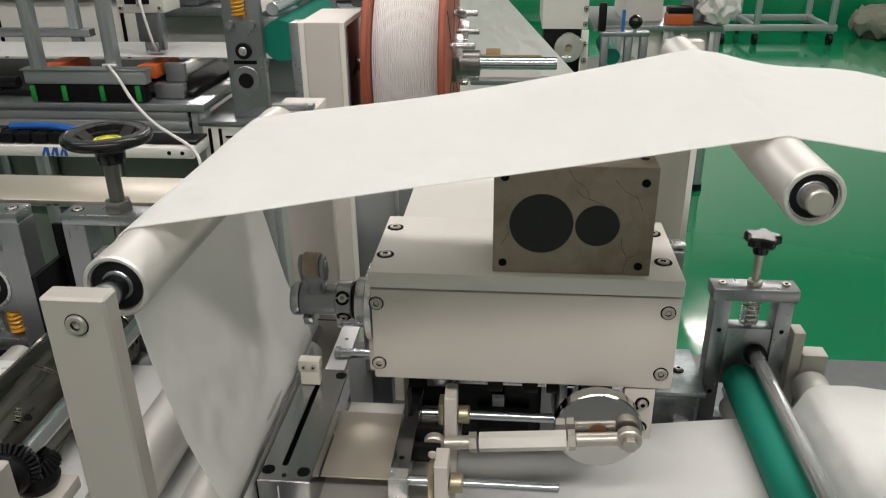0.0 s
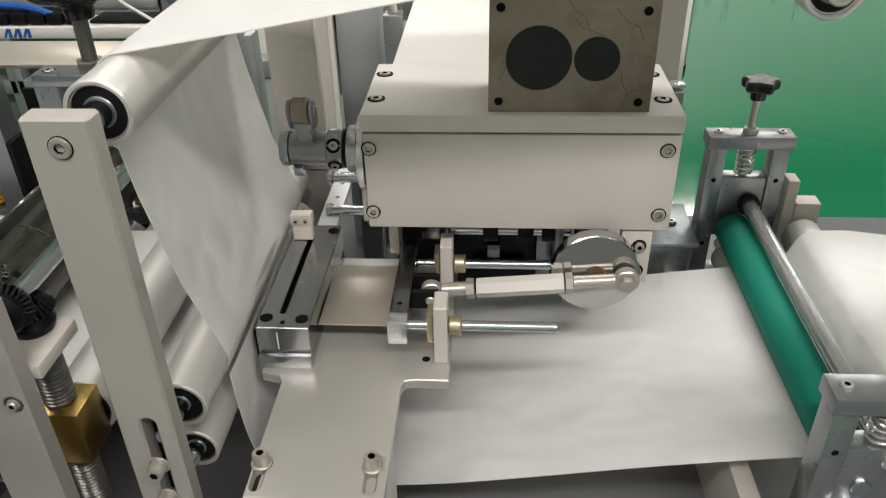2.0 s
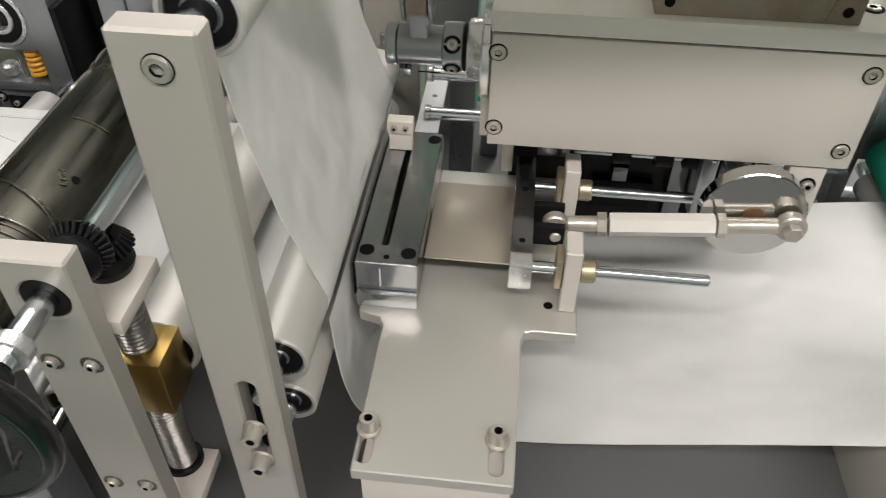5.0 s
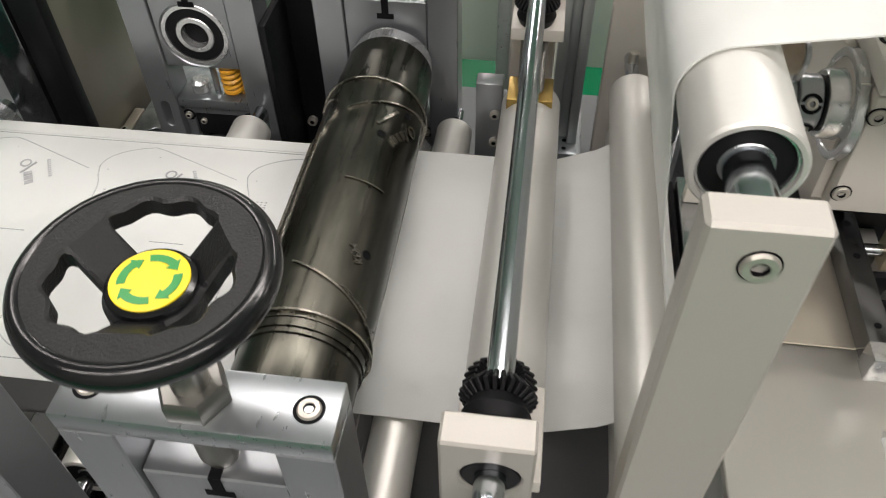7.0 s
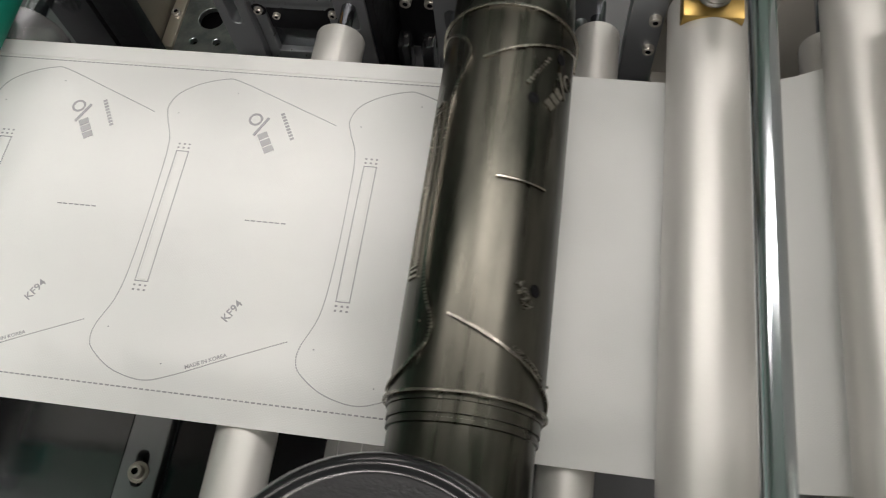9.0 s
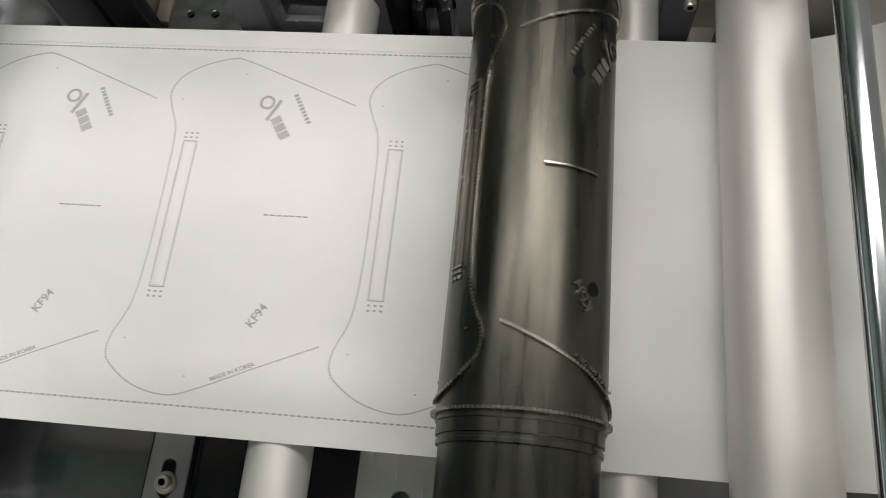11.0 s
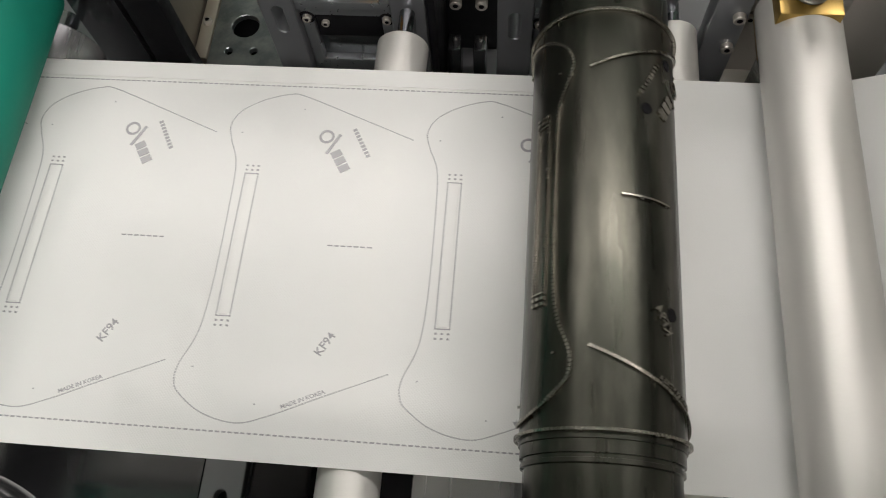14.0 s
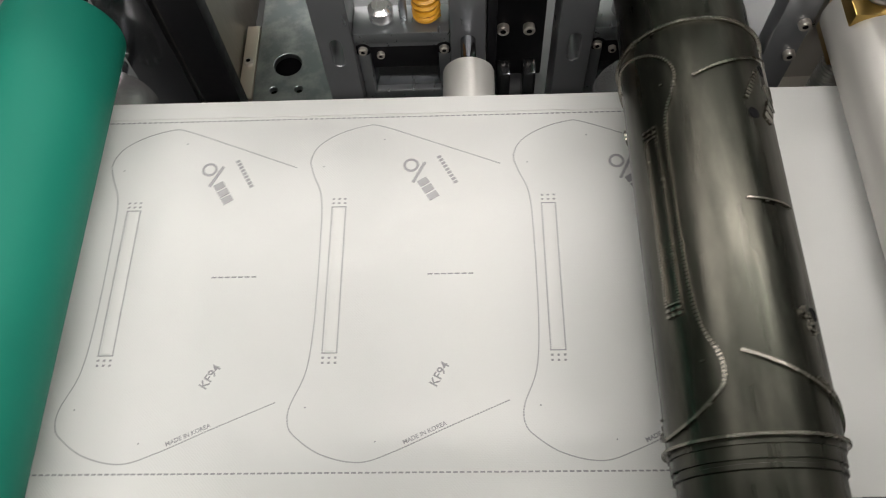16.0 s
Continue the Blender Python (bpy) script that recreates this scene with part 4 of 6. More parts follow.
part("housing", box(-0.1165, 0.1355, 0.5865, 0.6900, 0.9985, 1.0868, 0.001), M_PAINT, gear)
part("rear_housing", box(-0.1080, 0.1280, 0.6935, 1.020, 0.990, 1.0960, 0.0015), M_PAINTW, gear)
for x in (-0.1125, 0.1270):
    for z in (1.0735, 1.0150):
        screw(gear, x if x < 0 else x - 0.001, 0.5770, z, "-y", SCREW_M5, False, 1.25)
        share("counterbore", RING_DARK, gear, Matrix.Translation((x if x < 0 else x - 0.001, 0.5742, z)) @ ALONG["-y"] @ Matrix.Scale(1.02, 4))
for x in (-0.1085, 0.1240):
    for y in (0.606, 0.665):
        screw(gear, x, y, 1.1002, "+z", SCREW_M5, False, 1.2)
        share("counterbore", RING_DARK, gear, pose(x, y, 1.1034) @ Matrix.Scale(1.2, 4))
part("side_flange", lathe([(0.0, -0.1180), (0.0335, -0.1180), (0.0340, -0.1186), (0.0340, -0.1232), (0.0330, -0.1242), (0.0285, -0.1242), (0.0270, -0.1215), (0.0225, -0.1215), (0.0215, -0.1242), (0.0210, -0.1330), (0.0200, -0.1345), (0.0, -0.1345)], "x", (0, 0.606, 1.058), 64), M_STEEL, gear, "turned aluminium bearing flange")
part("cheek", plate([(0.5865, 0.9990), (0.690, 0.9990), (0.690, 1.0865), (0.5865, 1.0865)], [], 0.006, Matrix(((0, 0, -1, -0.1172), (1, 0, 0, 0), (0, 1, 0, 0), (0, 0, 0, 1))) @ pose(0, 0, 0)), M_PAINT, gear)
part("crank_bracket", box(0.0985, 0.1240, 0.5765, 0.5880, 0.945, 0.9983, 0.001), M_PAINT, gear)
for z in (0.983, 0.958):
    screw(gear, 0.1140, 0.5765, z, "-y", SCREW_M5)
part("underframe", box(-0.1000, 0.0980, 0.640, 0.688, 0.884, 0.9980, 0.002), M_BLACK, gear, "black machinery under the housing")
for x0, x1, y0, z0, z1, mt in ((-0.078, -0.052, 0.628, 0.955, 0.997, M_DULL), (0.030, 0.044, 0.626, 0.900, 0.997, M_DULL), (0.058, 0.064, 0.622, 0.890, 0.997, M_PLATE), (-0.030, 0.020, 0.632, 0.906, 0.932, M_DARK), (-0.016, -0.004, 0.624, 0.938, 0.952, M_DULL), (0.068, 0.092, 0.630, 0.910, 0.960, M_DULL)):
    part("bracket", box(x0, x1, y0, 0.6395, z0, z1, 0.001), mt, gear)
part("standing_plate", box(-0.106, -0.097, 0.610, 0.660, 0.950, 0.9980, 0.001), M_PAINT, gear)
for x in (-0.020, 0.012, 0.034):
    part("coupling", tube("x", (0, 0.618, 0.972), 0.010, 0.004, x, x + 0.014, 24), M_BLACK, gear)
part("link_bar", rod("x", (0, 0.618, 0.972), 0.0045, -0.05, 0.06), M_CHROME, gear)
part("support", box(0.045, 0.052, 0.600, 0.640, 0.925, 0.998, 0.001), M_PLATE, gear)
for y, z in ((0.662, 0.9665), (0.682, 0.992)):
    part("tie_rod", rod("x", (0, y, z), 0.0052, -0.170, -0.116), M_CHROME, gear, "bright steel tie rod")
    part("tie_cap", rod("x", (0, y, z), 0.0068, -0.1735, -0.168), M_STEEL, gear)

blk = thing("steel_block", "brown-stained ground steel block with two dark discs", "steel block", (0.046, 0.60, 1.1035))
part("body", box(-0.0165, 0.1085, 0.5790, 0.640, 1.1037, 1.1945, 0.0008), M_BLOCK, blk)
part("disc", rod("y", (0.0212, 0.5795, 1.1467), 0.0250, -0.0012, 0.004, 56, 0.0005), M_MAGNET, blk, "large matt black disc")
part("disc", rod("y", (0.0648, 0.5795, 1.1460), 0.0172, -0.0012, 0.004, 48, 0.0005), M_MAGNET, blk, "small matt black disc")
for x, z in ((-0.0085, 1.1125), (0.0990, 1.1120), (-0.0080, 1.1850), (0.0990, 1.1820)):
    hole(blk, x, 0.5788, z, "-y", 0.75)
hole(blk, 0.100, 0.600, 1.1946, "+z", 0.75)

for pts in ([(0.040, 1.192), (0.046, 1.183), (0.054, 1.178), (0.058, 1.168), (0.070, 1.163)], [(0.058, 1.168), (0.052, 1.170), (0.047, 1.176)], [(0.087, 1.106), (0.090, 1.119), (0.085, 1.128), (0.084, 1.137)],
            [(-0.010, 1.128), (-0.004, 1.138), (-0.006, 1.146)], [(0.076, 1.184), (0.084, 1.175), (0.094, 1.170), (0.098, 1.160)], [(0.090, 1.119), (0.098, 1.122)]):
    part("scratch", cord([Vector((x, 0.5790, z)) for x, z in pts], 0.00016, seg=5), M_MAGNET, blk, "dark hairline mark")

side = thing("clamp_block", "small plated clamp beside the gearbox lid", "clamp", (0.15, 0.66, 1.08))
part("body", box(0.1375, 0.1500, 0.645, 0.675, 1.075, 1.095, 0.001), M_ALU, side)
part("arm", box(0.138, 0.1520, 0.650, 0.660, 1.0955, 1.100, 0.001), M_STEEL, side)
wallp = thing("side_plate", "tall light grey plate behind the gearbox", "plate", (0.186, 0.92, 0.785))
part("body", box(0.1700, 0.2070, 0.890, 0.930, 0.785, 1.180, 0.0015), M_PAINTW, wallp)

# ---- die table with sliding plate ----
table = thing("die_table", "light grey aluminium table plate on a front leg", "machine table", (-0.128, 0.36, 0.785))
tp = [(-0.1765, 0.345), (-0.0815, 0.345), (-0.0815, 0.457), (-0.0790, 0.463), (-0.0735, 0.4650), (-0.0440, 0.4650), (-0.0440, 0.640), (-0.1765, 0.640), (-0.1765, 0.500), (-0.1950, 0.490), (-0.1950, 0.470), (-0.1800, 0.466), (-0.1765, 0.458)]
part("top", plate(tp, [capsule(-0.1705, 0.362, 0.007, 0.0042), capsule(-0.0925, 0.362, 0.007, 0.0042)], 0.0095, pose(0, 0, 0.9155), bevel=0.0008), M_TABLE, table)
part("leg", box(-0.1725, -0.0825, 0.3500, 0.4100, 0.785, 0.9150, 0.0015), M_PAINT, table)
for x in (-0.1705, -0.0925):
    share("washer", WASHER, table, pose(x, 0.3745, 0.9252))
    screw(table, x, 0.3745, 0.9268, "+z", SCREW_CAP, False)
screw(table, -0.1600, 0.3505, 0.880, "-y", SCREW_M5)
hole(table, -0.0640, 0.4900, 0.9251, "+z", 0.75)
rear_leg = part("rear_leg", box(-0.170, -0.050, 0.60, 0.635, 0.785, 0.9150, 0.001), M_PAINT, table)
for y0, y1 in ((0.4850, 0.5090), (0.5750, 0.5990)):
    br = part("guide_bracket", plate([(y0, 0.9252), (y1, 0.9252), (y1, 0.9800), (y0, 0.9800)], [circle((y0 + y1) / 2, 0.9550, 0.0062, 24)], 0.0110, Matrix(((0, 0, 1, -0.0570), (1, 0, 0, 0), (0, 1, 0, 0), (0, 0, 0, 1))), bevel=0.0008), M_PAINT, table)
    part("bush", tube("x", (0, (y0 + y1) / 2, 0.9550), 0.0082, 0.0042, -0.0455, -0.0350, 32), M_BRONZE, br, "bronze guide bush")
    part("bush_flange", box(-0.0625, -0.0575, (y0 + y1) / 2 - 0.009, (y0 + y1) / 2 + 0.009, 0.9440, 0.9700, 0.001), M_BRONZE, br)

slot = thing("slot_block", "ground steel guide block with a long slot", "guide block", (-0.176, 0.56, 0.925))
sp = rect(-0.1975, -0.1550, 0.4790, 0.6380)
part("upper", plate(sp, [capsule(-0.1800, 0.560, 0.060, 0.0022)], 0.0250, pose(0, 0, 0.9380), bevel=0.0006), M_GROUND, slot)
part("lower", box(-0.1972, -0.1553, 0.4745, 0.6380, 0.9252, 0.9376, 0.0006), M_GROUND, slot)
part("blade", box(-0.1806, -0.1794, 0.4965, 0.622, 0.9440, 0.9590, 0.0002), M_DARK, slot)
for x, y in ((-0.1915, 0.4920), (-0.1625, 0.4910), (-0.1610, 0.6280)):
    hole(slot, x, y, 0.9631, "+z", 1.15)
hole(slot, -0.177, 0.4860, 0.9631, "+z", 0.45)
part("index_mark", box(-0.1812, -0.1802, 0.4784, 0.4788, 0.9420, 0.9580, 0), M_BRIGHT, slot, "", False)
part("strip", plate(rect(-0.1790, -0.1600, 0.6385, 0.7600), [circle(-0.1690, y, 0.0022, 14) for y in (0.665, 0.695, 0.725)], 0.004, pose(0, 0, 0.9590), bevel=0.0003), M_BRIGHT, slot, "drilled flat steel strip")
# Thin black strip paints the shaded line between block and cloth.
part("gap_shade", box(-0.2010, -0.1985, 0.484, 0.640, 0.9260, 0.9560, 0.0006), M_BLACK, slot, "black strip for the shaded gap beside the block")
part("stop", box(-0.1950, -0.1770, 0.6100, 0.6180, 0.9635, 0.9790, 0.0008), M_CLEAR, slot, "milky plastic stop")
part("stop_head", box(-0.1960, -0.1760, 0.6085, 0.6195, 0.9792, 0.9905, 0.0010), M_CLEAR, slot)
for x in (-0.1905, -0.1815):
    screw(slot, x, 0.6082, 0.9850, "-y", SCREW_M4, False, 0.7)

# moving slide: cross bar, guide rods and thin plate
slide = thing("pusher_slide", "blackened cross bar with guide rods and a thin steel plate", "slide", (-0.0850, 0.545, 0.955))
part("plate", box(-0.1540, -0.0860, 0.5080, 0.5960, 0.9440, 0.9456, 0.0003), M_SHIM, slide, "thin golden-grey spring steel plate")
part("cross_bar", box(-0.0935, -0.0785, 0.4860, 0.6120, 0.9460, 0.9650, 0.0008), M_DULL, slide)
part("bar_end", box(-0.0938, -0.0782, 0.4850, 0.5000, 0.9440, 0.9652, 0.0010), M_STEEL, slide)
for y in (0.4970, 0.5870):
    part("guide_rod", rod("x", (0, y, 0.9550), 0.0042, -0.0790, 0.0410), M_CHROME, slide, "bright steel guide rod")
part("clevis", box(-0.0785, -0.0560, 0.5290, 0.5350, 0.9470, 0.9640, 0.001), M_BLACK, slide)
part("clevis", box(-0.0785, -0.0560, 0.5530, 0.5590, 0.9470, 0.9640, 0.001), M_BLACK, slide)
part("clevis_pin", rod("y", (-0.0625, 0, 0.9555), 0.0040, 0.5275, 0.5605), M_NICKEL, slide)
for y in (0.512, 0.570, 0.600):
    hole(slide, -0.0860, y, 0.9651, "+z", 0.5)

# crank disc and connecting rod
CX, CZ, CR = 0.0755, 0.9700, 0.0245
PY = 0.5440
crank = thing("crank_disc", "polished steel crank disc", "crank", (CX, 0.556, CZ))
part("disc", rod("y", (CX, 0, CZ), 0.0368, 0.5520, 0.5640, 72, 0.0008), M_DISC, crank)
part("hub_bolt", rod("y", (CX, 0, CZ), 0.0078, 0.5512, 0.5525, 28, 0.0004), M_BOLT, crank, "brown bolt end in the middle")
part("hub_shaft", rod("y", (CX, 0, CZ), 0.0095, 0.5640, 0.640), M_STEEL, crank)
part("crank_pin", lathe([(0.0, 0.5330), (0.0060, 0.5330), (0.0068, 0.5340), (0.0068, 0.5385), (0.0060, 0.5390), (0.0060, 0.5518), (0, 0.5518)], "y", (CX + CR, 0, CZ), 6), M_NICKEL, crank, "nickel hexagon crank pin")
conrod = thing("connecting_rod", "white-grey hexagon connecting rod with plated rod ends", "connecting rod", (-0.0625, PY, 0.9555))
RODL = math.hypot(CX + CR + 0.0625, CZ - 0.9555)
x0 = -0.0625
part("eye", tube("y", (x0, 0, 0.9555), 0.0092, 0.0042, PY - 0.0042, PY + 0.0042, 32), M_NICKEL, conrod)
part("shank", rod("x", (x0, PY, 0.9555), 0.0060, 0.0085, 0.034), M_NICKEL, conrod)
part("lock_nut", lathe([(0.0, 0.030), (0.0088, 0.030), (0.0088, 0.0365), (0, 0.0365)], "x", (x0, PY, 0.9555), 6), M_NICKEL, conrod)
part("rod_body", lathe([(0.0, 0.0385), (0.0078, 0.0385), (0.0085, 0.0395), (0.0085, RODL - 0.0525), (0.0078, RODL - 0.0515), (0, RODL - 0.0515)], "x", (x0, PY, 0.9555), 6), M_ANOD, conrod, "pale aluminium hexagon bar")
part("lock_nut", lathe([(0.0, RODL - 0.0500), (0.0088, RODL - 0.0500), (0.0088, RODL - 0.0440), (0, RODL - 0.0440)], "x", (x0, PY, 0.9555), 6), M_NICKEL, conrod)
part("shank", rod("x", (x0, PY, 0.9555), 0.0060, RODL - 0.044, RODL - 0.009), M_NICKEL, conrod)
part("eye", tube("y", (x0 + RODL, 0, 0.9555), 0.0105, 0.0058, PY - 0.0045, PY + 0.0045, 32), M_NICKEL, conrod)

# turning arm on the side of the gearbox
HY, HZ = 0.603, 1.060
arm = thing("cam_arm", "milled aluminium turning arm with a forked end and brown roller", "arm", (-0.16, HY, HZ))
part("collar", tube("x", (0, HY, HZ), 0.0168, 0.0125, -0.1375, -0.1346, 48), M_BLACK, arm, "dark gap ring")
ring = part("clamp_ring", tube("x", (0, HY, HZ), 0.0172, 0.0125, -0.1515, -0.1376, 56, 0.0008), M_ALU, arm, "milled clamp ring with two screws")
for a in (-12, 52):
    m = Matrix.Translation((-0.1445, HY - 0.0168 * math.cos(radians(a)), HZ + 0.0168 * math.sin(radians(a)))) @ pose(0, 0, 0, 90 - a)
    share("counterbore", RING_DARK, ring, m)
    share("screw", SCREW_M4, ring, m @ Matrix.Translation((0, 0, -0.0012)))
part("hub", lathe([(0.0, -0.1347), (0.0124, -0.1347), (0.0124, -0.1516), (0.0140, -0.1520), (0.0140, -0.1830), (0.0132, -0.1838), (0, -0.1838)], "x", (0, HY, HZ), 48), M_ALU, arm)
part("end_cap", lathe([(0.0, -0.1840), (0.0146, -0.1840), (0.0150, -0.1848), (0.0150, -0.1900), (0.0138, -0.1915), (0, -0.1915)], "x", (0, HY, HZ), 48), M_PLATE, arm)
part("key_block", box(-0.1830, -0.1745, HY - 0.0125, HY - 0.004, HZ - 0.0215, HZ - 0.0120, 0.0008), M_PLATE, arm)
part("clamp_slit", box(-0.1690, -0.1530, HY - 0.0143, HY - 0.0139, HZ - 0.0124, HZ - 0.0114, 0), M_DARK, arm, "", False)
neck = [(-0.0068, 0.0100), (0.0068, 0.0100), (0.0064, 0.0245), (0.0108, 0.0300), (0.0108, 0.0335), (-0.0108, 0.0335), (-0.0108, 0.0300), (-0.0064, 0.0245)]
part("lever", plate(neck, [], 0.0120, Matrix(((1, 0, 0, -0.1680), (0, 0, 1, HY - 0.0060), (0, 1, 0, HZ), (0, 0, 0, 1))), bevel=0.0008), M_ALU, arm)
for x in (-0.1788, -0.1607):
    prong = plate(capsule(0, 0.0385, 0.0050, 0.0080), [], 0.0035, Matrix(((0, 0, 1, x), (1, 0, 0, HY), (0, 1, 0, HZ), (0, 0, 0, 1))), bevel=0.0006)
    part("fork_prong", prong, M_ALU, arm)
part("follower", tube("x", (0, HY, HZ + 0.0430), 0.0105, 0.0040, -0.1748, -0.1612, 40), M_BLOCK, arm, "brown-grey follower roller")
part("follower_bolt", rod("x", (0, HY, HZ + 0.0430), 0.0040, -0.1800, -0.1560), M_PLATE, arm)


# ---- nip stand of the green roller ----
def nip_stand(yc, label, drop=0.0):
    t = thing("nip_stand", label, "bearing stand", (0.252, yc, 0.785), "nip stands")
    for xa, xb in ((0.2120, 0.2290), (0.2760, 0.2930)):
        part("upright", box(xa, xb, yc - 0.011, yc + 0.011, 0.785, 0.9935, 0.0010), M_PLATE, t)
    part("top_bar", box(0.2090, 0.2960, yc - 0.0130, yc + 0.0130, 0.9937, 1.0075, 0.0010), M_ALU, t)
    for x in (0.2200, 0.2845):
        screw(t, x, yc, 1.0060, "+z", SCREW_M5)
    part("slide_block", box(0.2295, 0.2755, yc - 0.0095, yc + 0.0095, 0.8900, 0.9600, 0.0010), M_PLATE, t)
    part("sill", box(0.2290, 0.2760, yc - 0.0100, yc + 0.0100, 0.785, 0.845, 0.0010), M_PLATE, t)
    part("spring", helix("z", (0.2525, yc, 0), 0.0085, 0.9605, 0.9930, 6, 0.0013), M_STEEL, t, "coiled steel spring")
    part("guide_pin", rod("z", (0.2525, yc, 0), 0.0040, 0.955, 1.046), M_NICKEL, t)
    part("pin_nut", lathe([(0.004, 1.0077), (0.0080, 1.0077), (0.0080, 1.0125), (0.004, 1.0135)], "z", (0.2525, yc, 0), 6), M_NICKEL, t)
    knob = []
    n = 60
    for i in range(n):
        a = 2 * math.pi * i / n
        knob.append((0.2525 + (0.0165 + 0.0028 * math.cos(5 * a)) * math.cos(a), yc + (0.0165 + 0.0028 * math.cos(5 * a)) * math.sin(a)))
    k = part("knob", plate(knob, [], 0.0110, pose(0, 0, 1.0540), bevel=0.0022), M_PLASTIC, t, "black five-lobed plastic knob")
    part("knob_neck", lathe([(0.0, 1.0440), (0.0075, 1.0440), (0.0085, 1.0540), (0, 1.0540)], "z", (0.2525, yc, 0), 28), M_PLASTIC, k)
    for x, z in ((0.2205, 0.958), (0.2845, 0.958), (0.2205, 0.880)):
        hole(t, x, yc - 0.0111, z, "-y", 0.55)
    screw(t, 0.2400, yc - 0.0102, 0.832, "-y", SCREW_CAP, False)
    screw(t, 0.2650, yc - 0.0102, 0.832, "-y", SCREW_CAP, False)
    t.location.z -= drop
    return t


nip_stand(0.7610, "milled aluminium nip stand with a spring and knob")
nip_stand(0.3980, "milled aluminium nip stand with a spring and knob", 0.019)
brk = thing("roller_bracket", "stepped light grey bracket behind the nip", "bracket", (0.32, 0.755, 0.785))
part("tall_plate", box(0.2965, 0.3085, 0.745, 0.765, 0.785, 0.9600, 0.0012), M_PAINT, brk)
part("short_plate", box(0.3088, 0.3345, 0.742, 0.762, 0.785, 0.9350, 0.0012), M_PAINT, brk)
galv = thing("cover_plate", "mottled galvanised cover plate with two screws", "plate", (0.17, 0.70, 0.90))
part("sheet", box(0.1375, 0.2065, 0.712, 0.800, 0.896, 0.902, 0.0006), M_GALV, galv)
part("leg", box(0.150, 0.200, 0.720, 0.780, 0.785, 0.8958, 0.001), M_GALV, galv)
screw(galv, 0.1850, 0.755, 0.9020, "+z", SCREW_M5)
rail = thing("side_rail", "light grey rail plate below the lower web", "rail", (0.19, 0.50, 0.785))
part("bar", box(0.178, 0.194, 0.380, 0.745, 0.785, 0.862, 0.001), M_POST_SHADED, rail)
screw(rail, 0.1860, 0.40, 0.862, "+z", SCREW_M5)

# ---- plates round the printed web ----
rp = thing("drilled_plate", "galvanised deck plate with one large and two small holes", "plate", (-0.71, 0.85, 0.785))
b = plate(rect(-0.7440, -0.6740, 0.700, 1.00), [circle(-0.7170, 0.8165, 0.0120, 28), circle(-0.7270, 0.7895, 0.0036, 16), circle(-0.7055, 0.7900, 0.0036, 16)], 0.006, pose(0, 0, 0.8040), bevel=0.0005)
part("sheet", b, M_GALV, rp)
part("block", box(-0.743, -0.676, 0.86, 0.95, 0.785, 0.8035, 0.001), M_GALV, rp)
# Near-black sheet added below the holes so that they read as shaded.
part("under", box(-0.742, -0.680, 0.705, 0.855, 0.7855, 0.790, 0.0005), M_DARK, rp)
strip = thing("cover_strip", "narrow bright cover strip", "strip", (-0.77, 0.83, 0.804))
part("bar", box(-0.7565, -0.7450, 0.781, 0.860, 0.785, 0.8110, 0.0008), M_SHIM, strip)
screw(strip, -0.7505, 0.8185, 0.8110, "+z", SCREW_M5, False)
for x0, x1, mt, lb, nm in ((-0.7720, -0.7430, M_BLACK, "black painted steel upright beside the green roller", "upright"), (-0.8140, -0.7760, M_DULL, "plated upright beside the green roller", "upright")):
    u = thing(nm, lb, "upright", ((x0 + x1) / 2, 0.79, 0.785))
    part("bar", box(x0, x1, 0.757, 0.772, 0.785, 1.16, 0.0015), mt, u)
gp = thing("side_plate", "brushed tan steel side sheet beyond the web", "plate", (-0.76, 0.90, 0.785))
part("sheet", box(-0.7640, -0.7580, 0.776, 1.00, 0.785, 1.12, 0.001), M_TAN, gp)
shelf = thing("cover_shelf", "brushed steel cover shelf behind the bearing stands", "shelf", (-0.72, 0.89, 0.785))
part("top", box(-1.30, -0.385, 0.845, 0.933, 1.045, 1.050, 0.0008), M_SHIM, shelf)
for x in (-1.28, -0.42):
    part("leg", box(x, x + 0.02, 0.90, 0.93, 0.785, 1.0448, 0.001), M_PLATE, shelf)
# Black sheets added to paint the dark gap between the rear stands.
dk = thing("gap_sheet", "black sheet for the dark gap between the bearing stands", "panel", (-0.52, 0.83, 0.785))
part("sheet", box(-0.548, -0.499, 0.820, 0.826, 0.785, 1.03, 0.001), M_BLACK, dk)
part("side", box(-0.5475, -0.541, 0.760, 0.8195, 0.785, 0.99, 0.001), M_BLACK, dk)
for x in (-0.533, -0.512):
    screw(dk, x, 0.8195, 0.845, "-y", SCREW_M6, False)
    part("lug", box(x - 0.0055, x + 0.0055, 0.786, 0.804, 0.785, 0.826, 0.0025), M_DULL, dk)
fp = thing("front_plate", "milled plate with slotted screw before the web", "plate", (-0.65, 0.41, 0.785))
part("sheet_left", box(-0.900, -0.6765, 0.385, 0.470, 0.790, 0.8120, 0.0008), M_DULL, fp)
part("sheet_mid", plate(rect(-0.6755, -0.6470, 0.372, 0.470), [capsule(-0.6610, 0.4200, 0.0080, 0.0045)], 0.010, pose(0, 0, 0.8035), bevel=0.0006), M_ALU, fp)
part("sheet_right", plate(rect(-0.5350, -0.4700, 0.385, 0.470), [circle(-0.505, 0.420, 0.006, 20)], 0.012, pose(0, 0, 0.8000), bevel=0.0006), M_STEEL, fp)
part("dark_box", box(-0.6460, -0.6020, 0.380, 0.470, 0.7855, 0.8100, 0.006), M_PLASTIC, fp, "black plastic box")
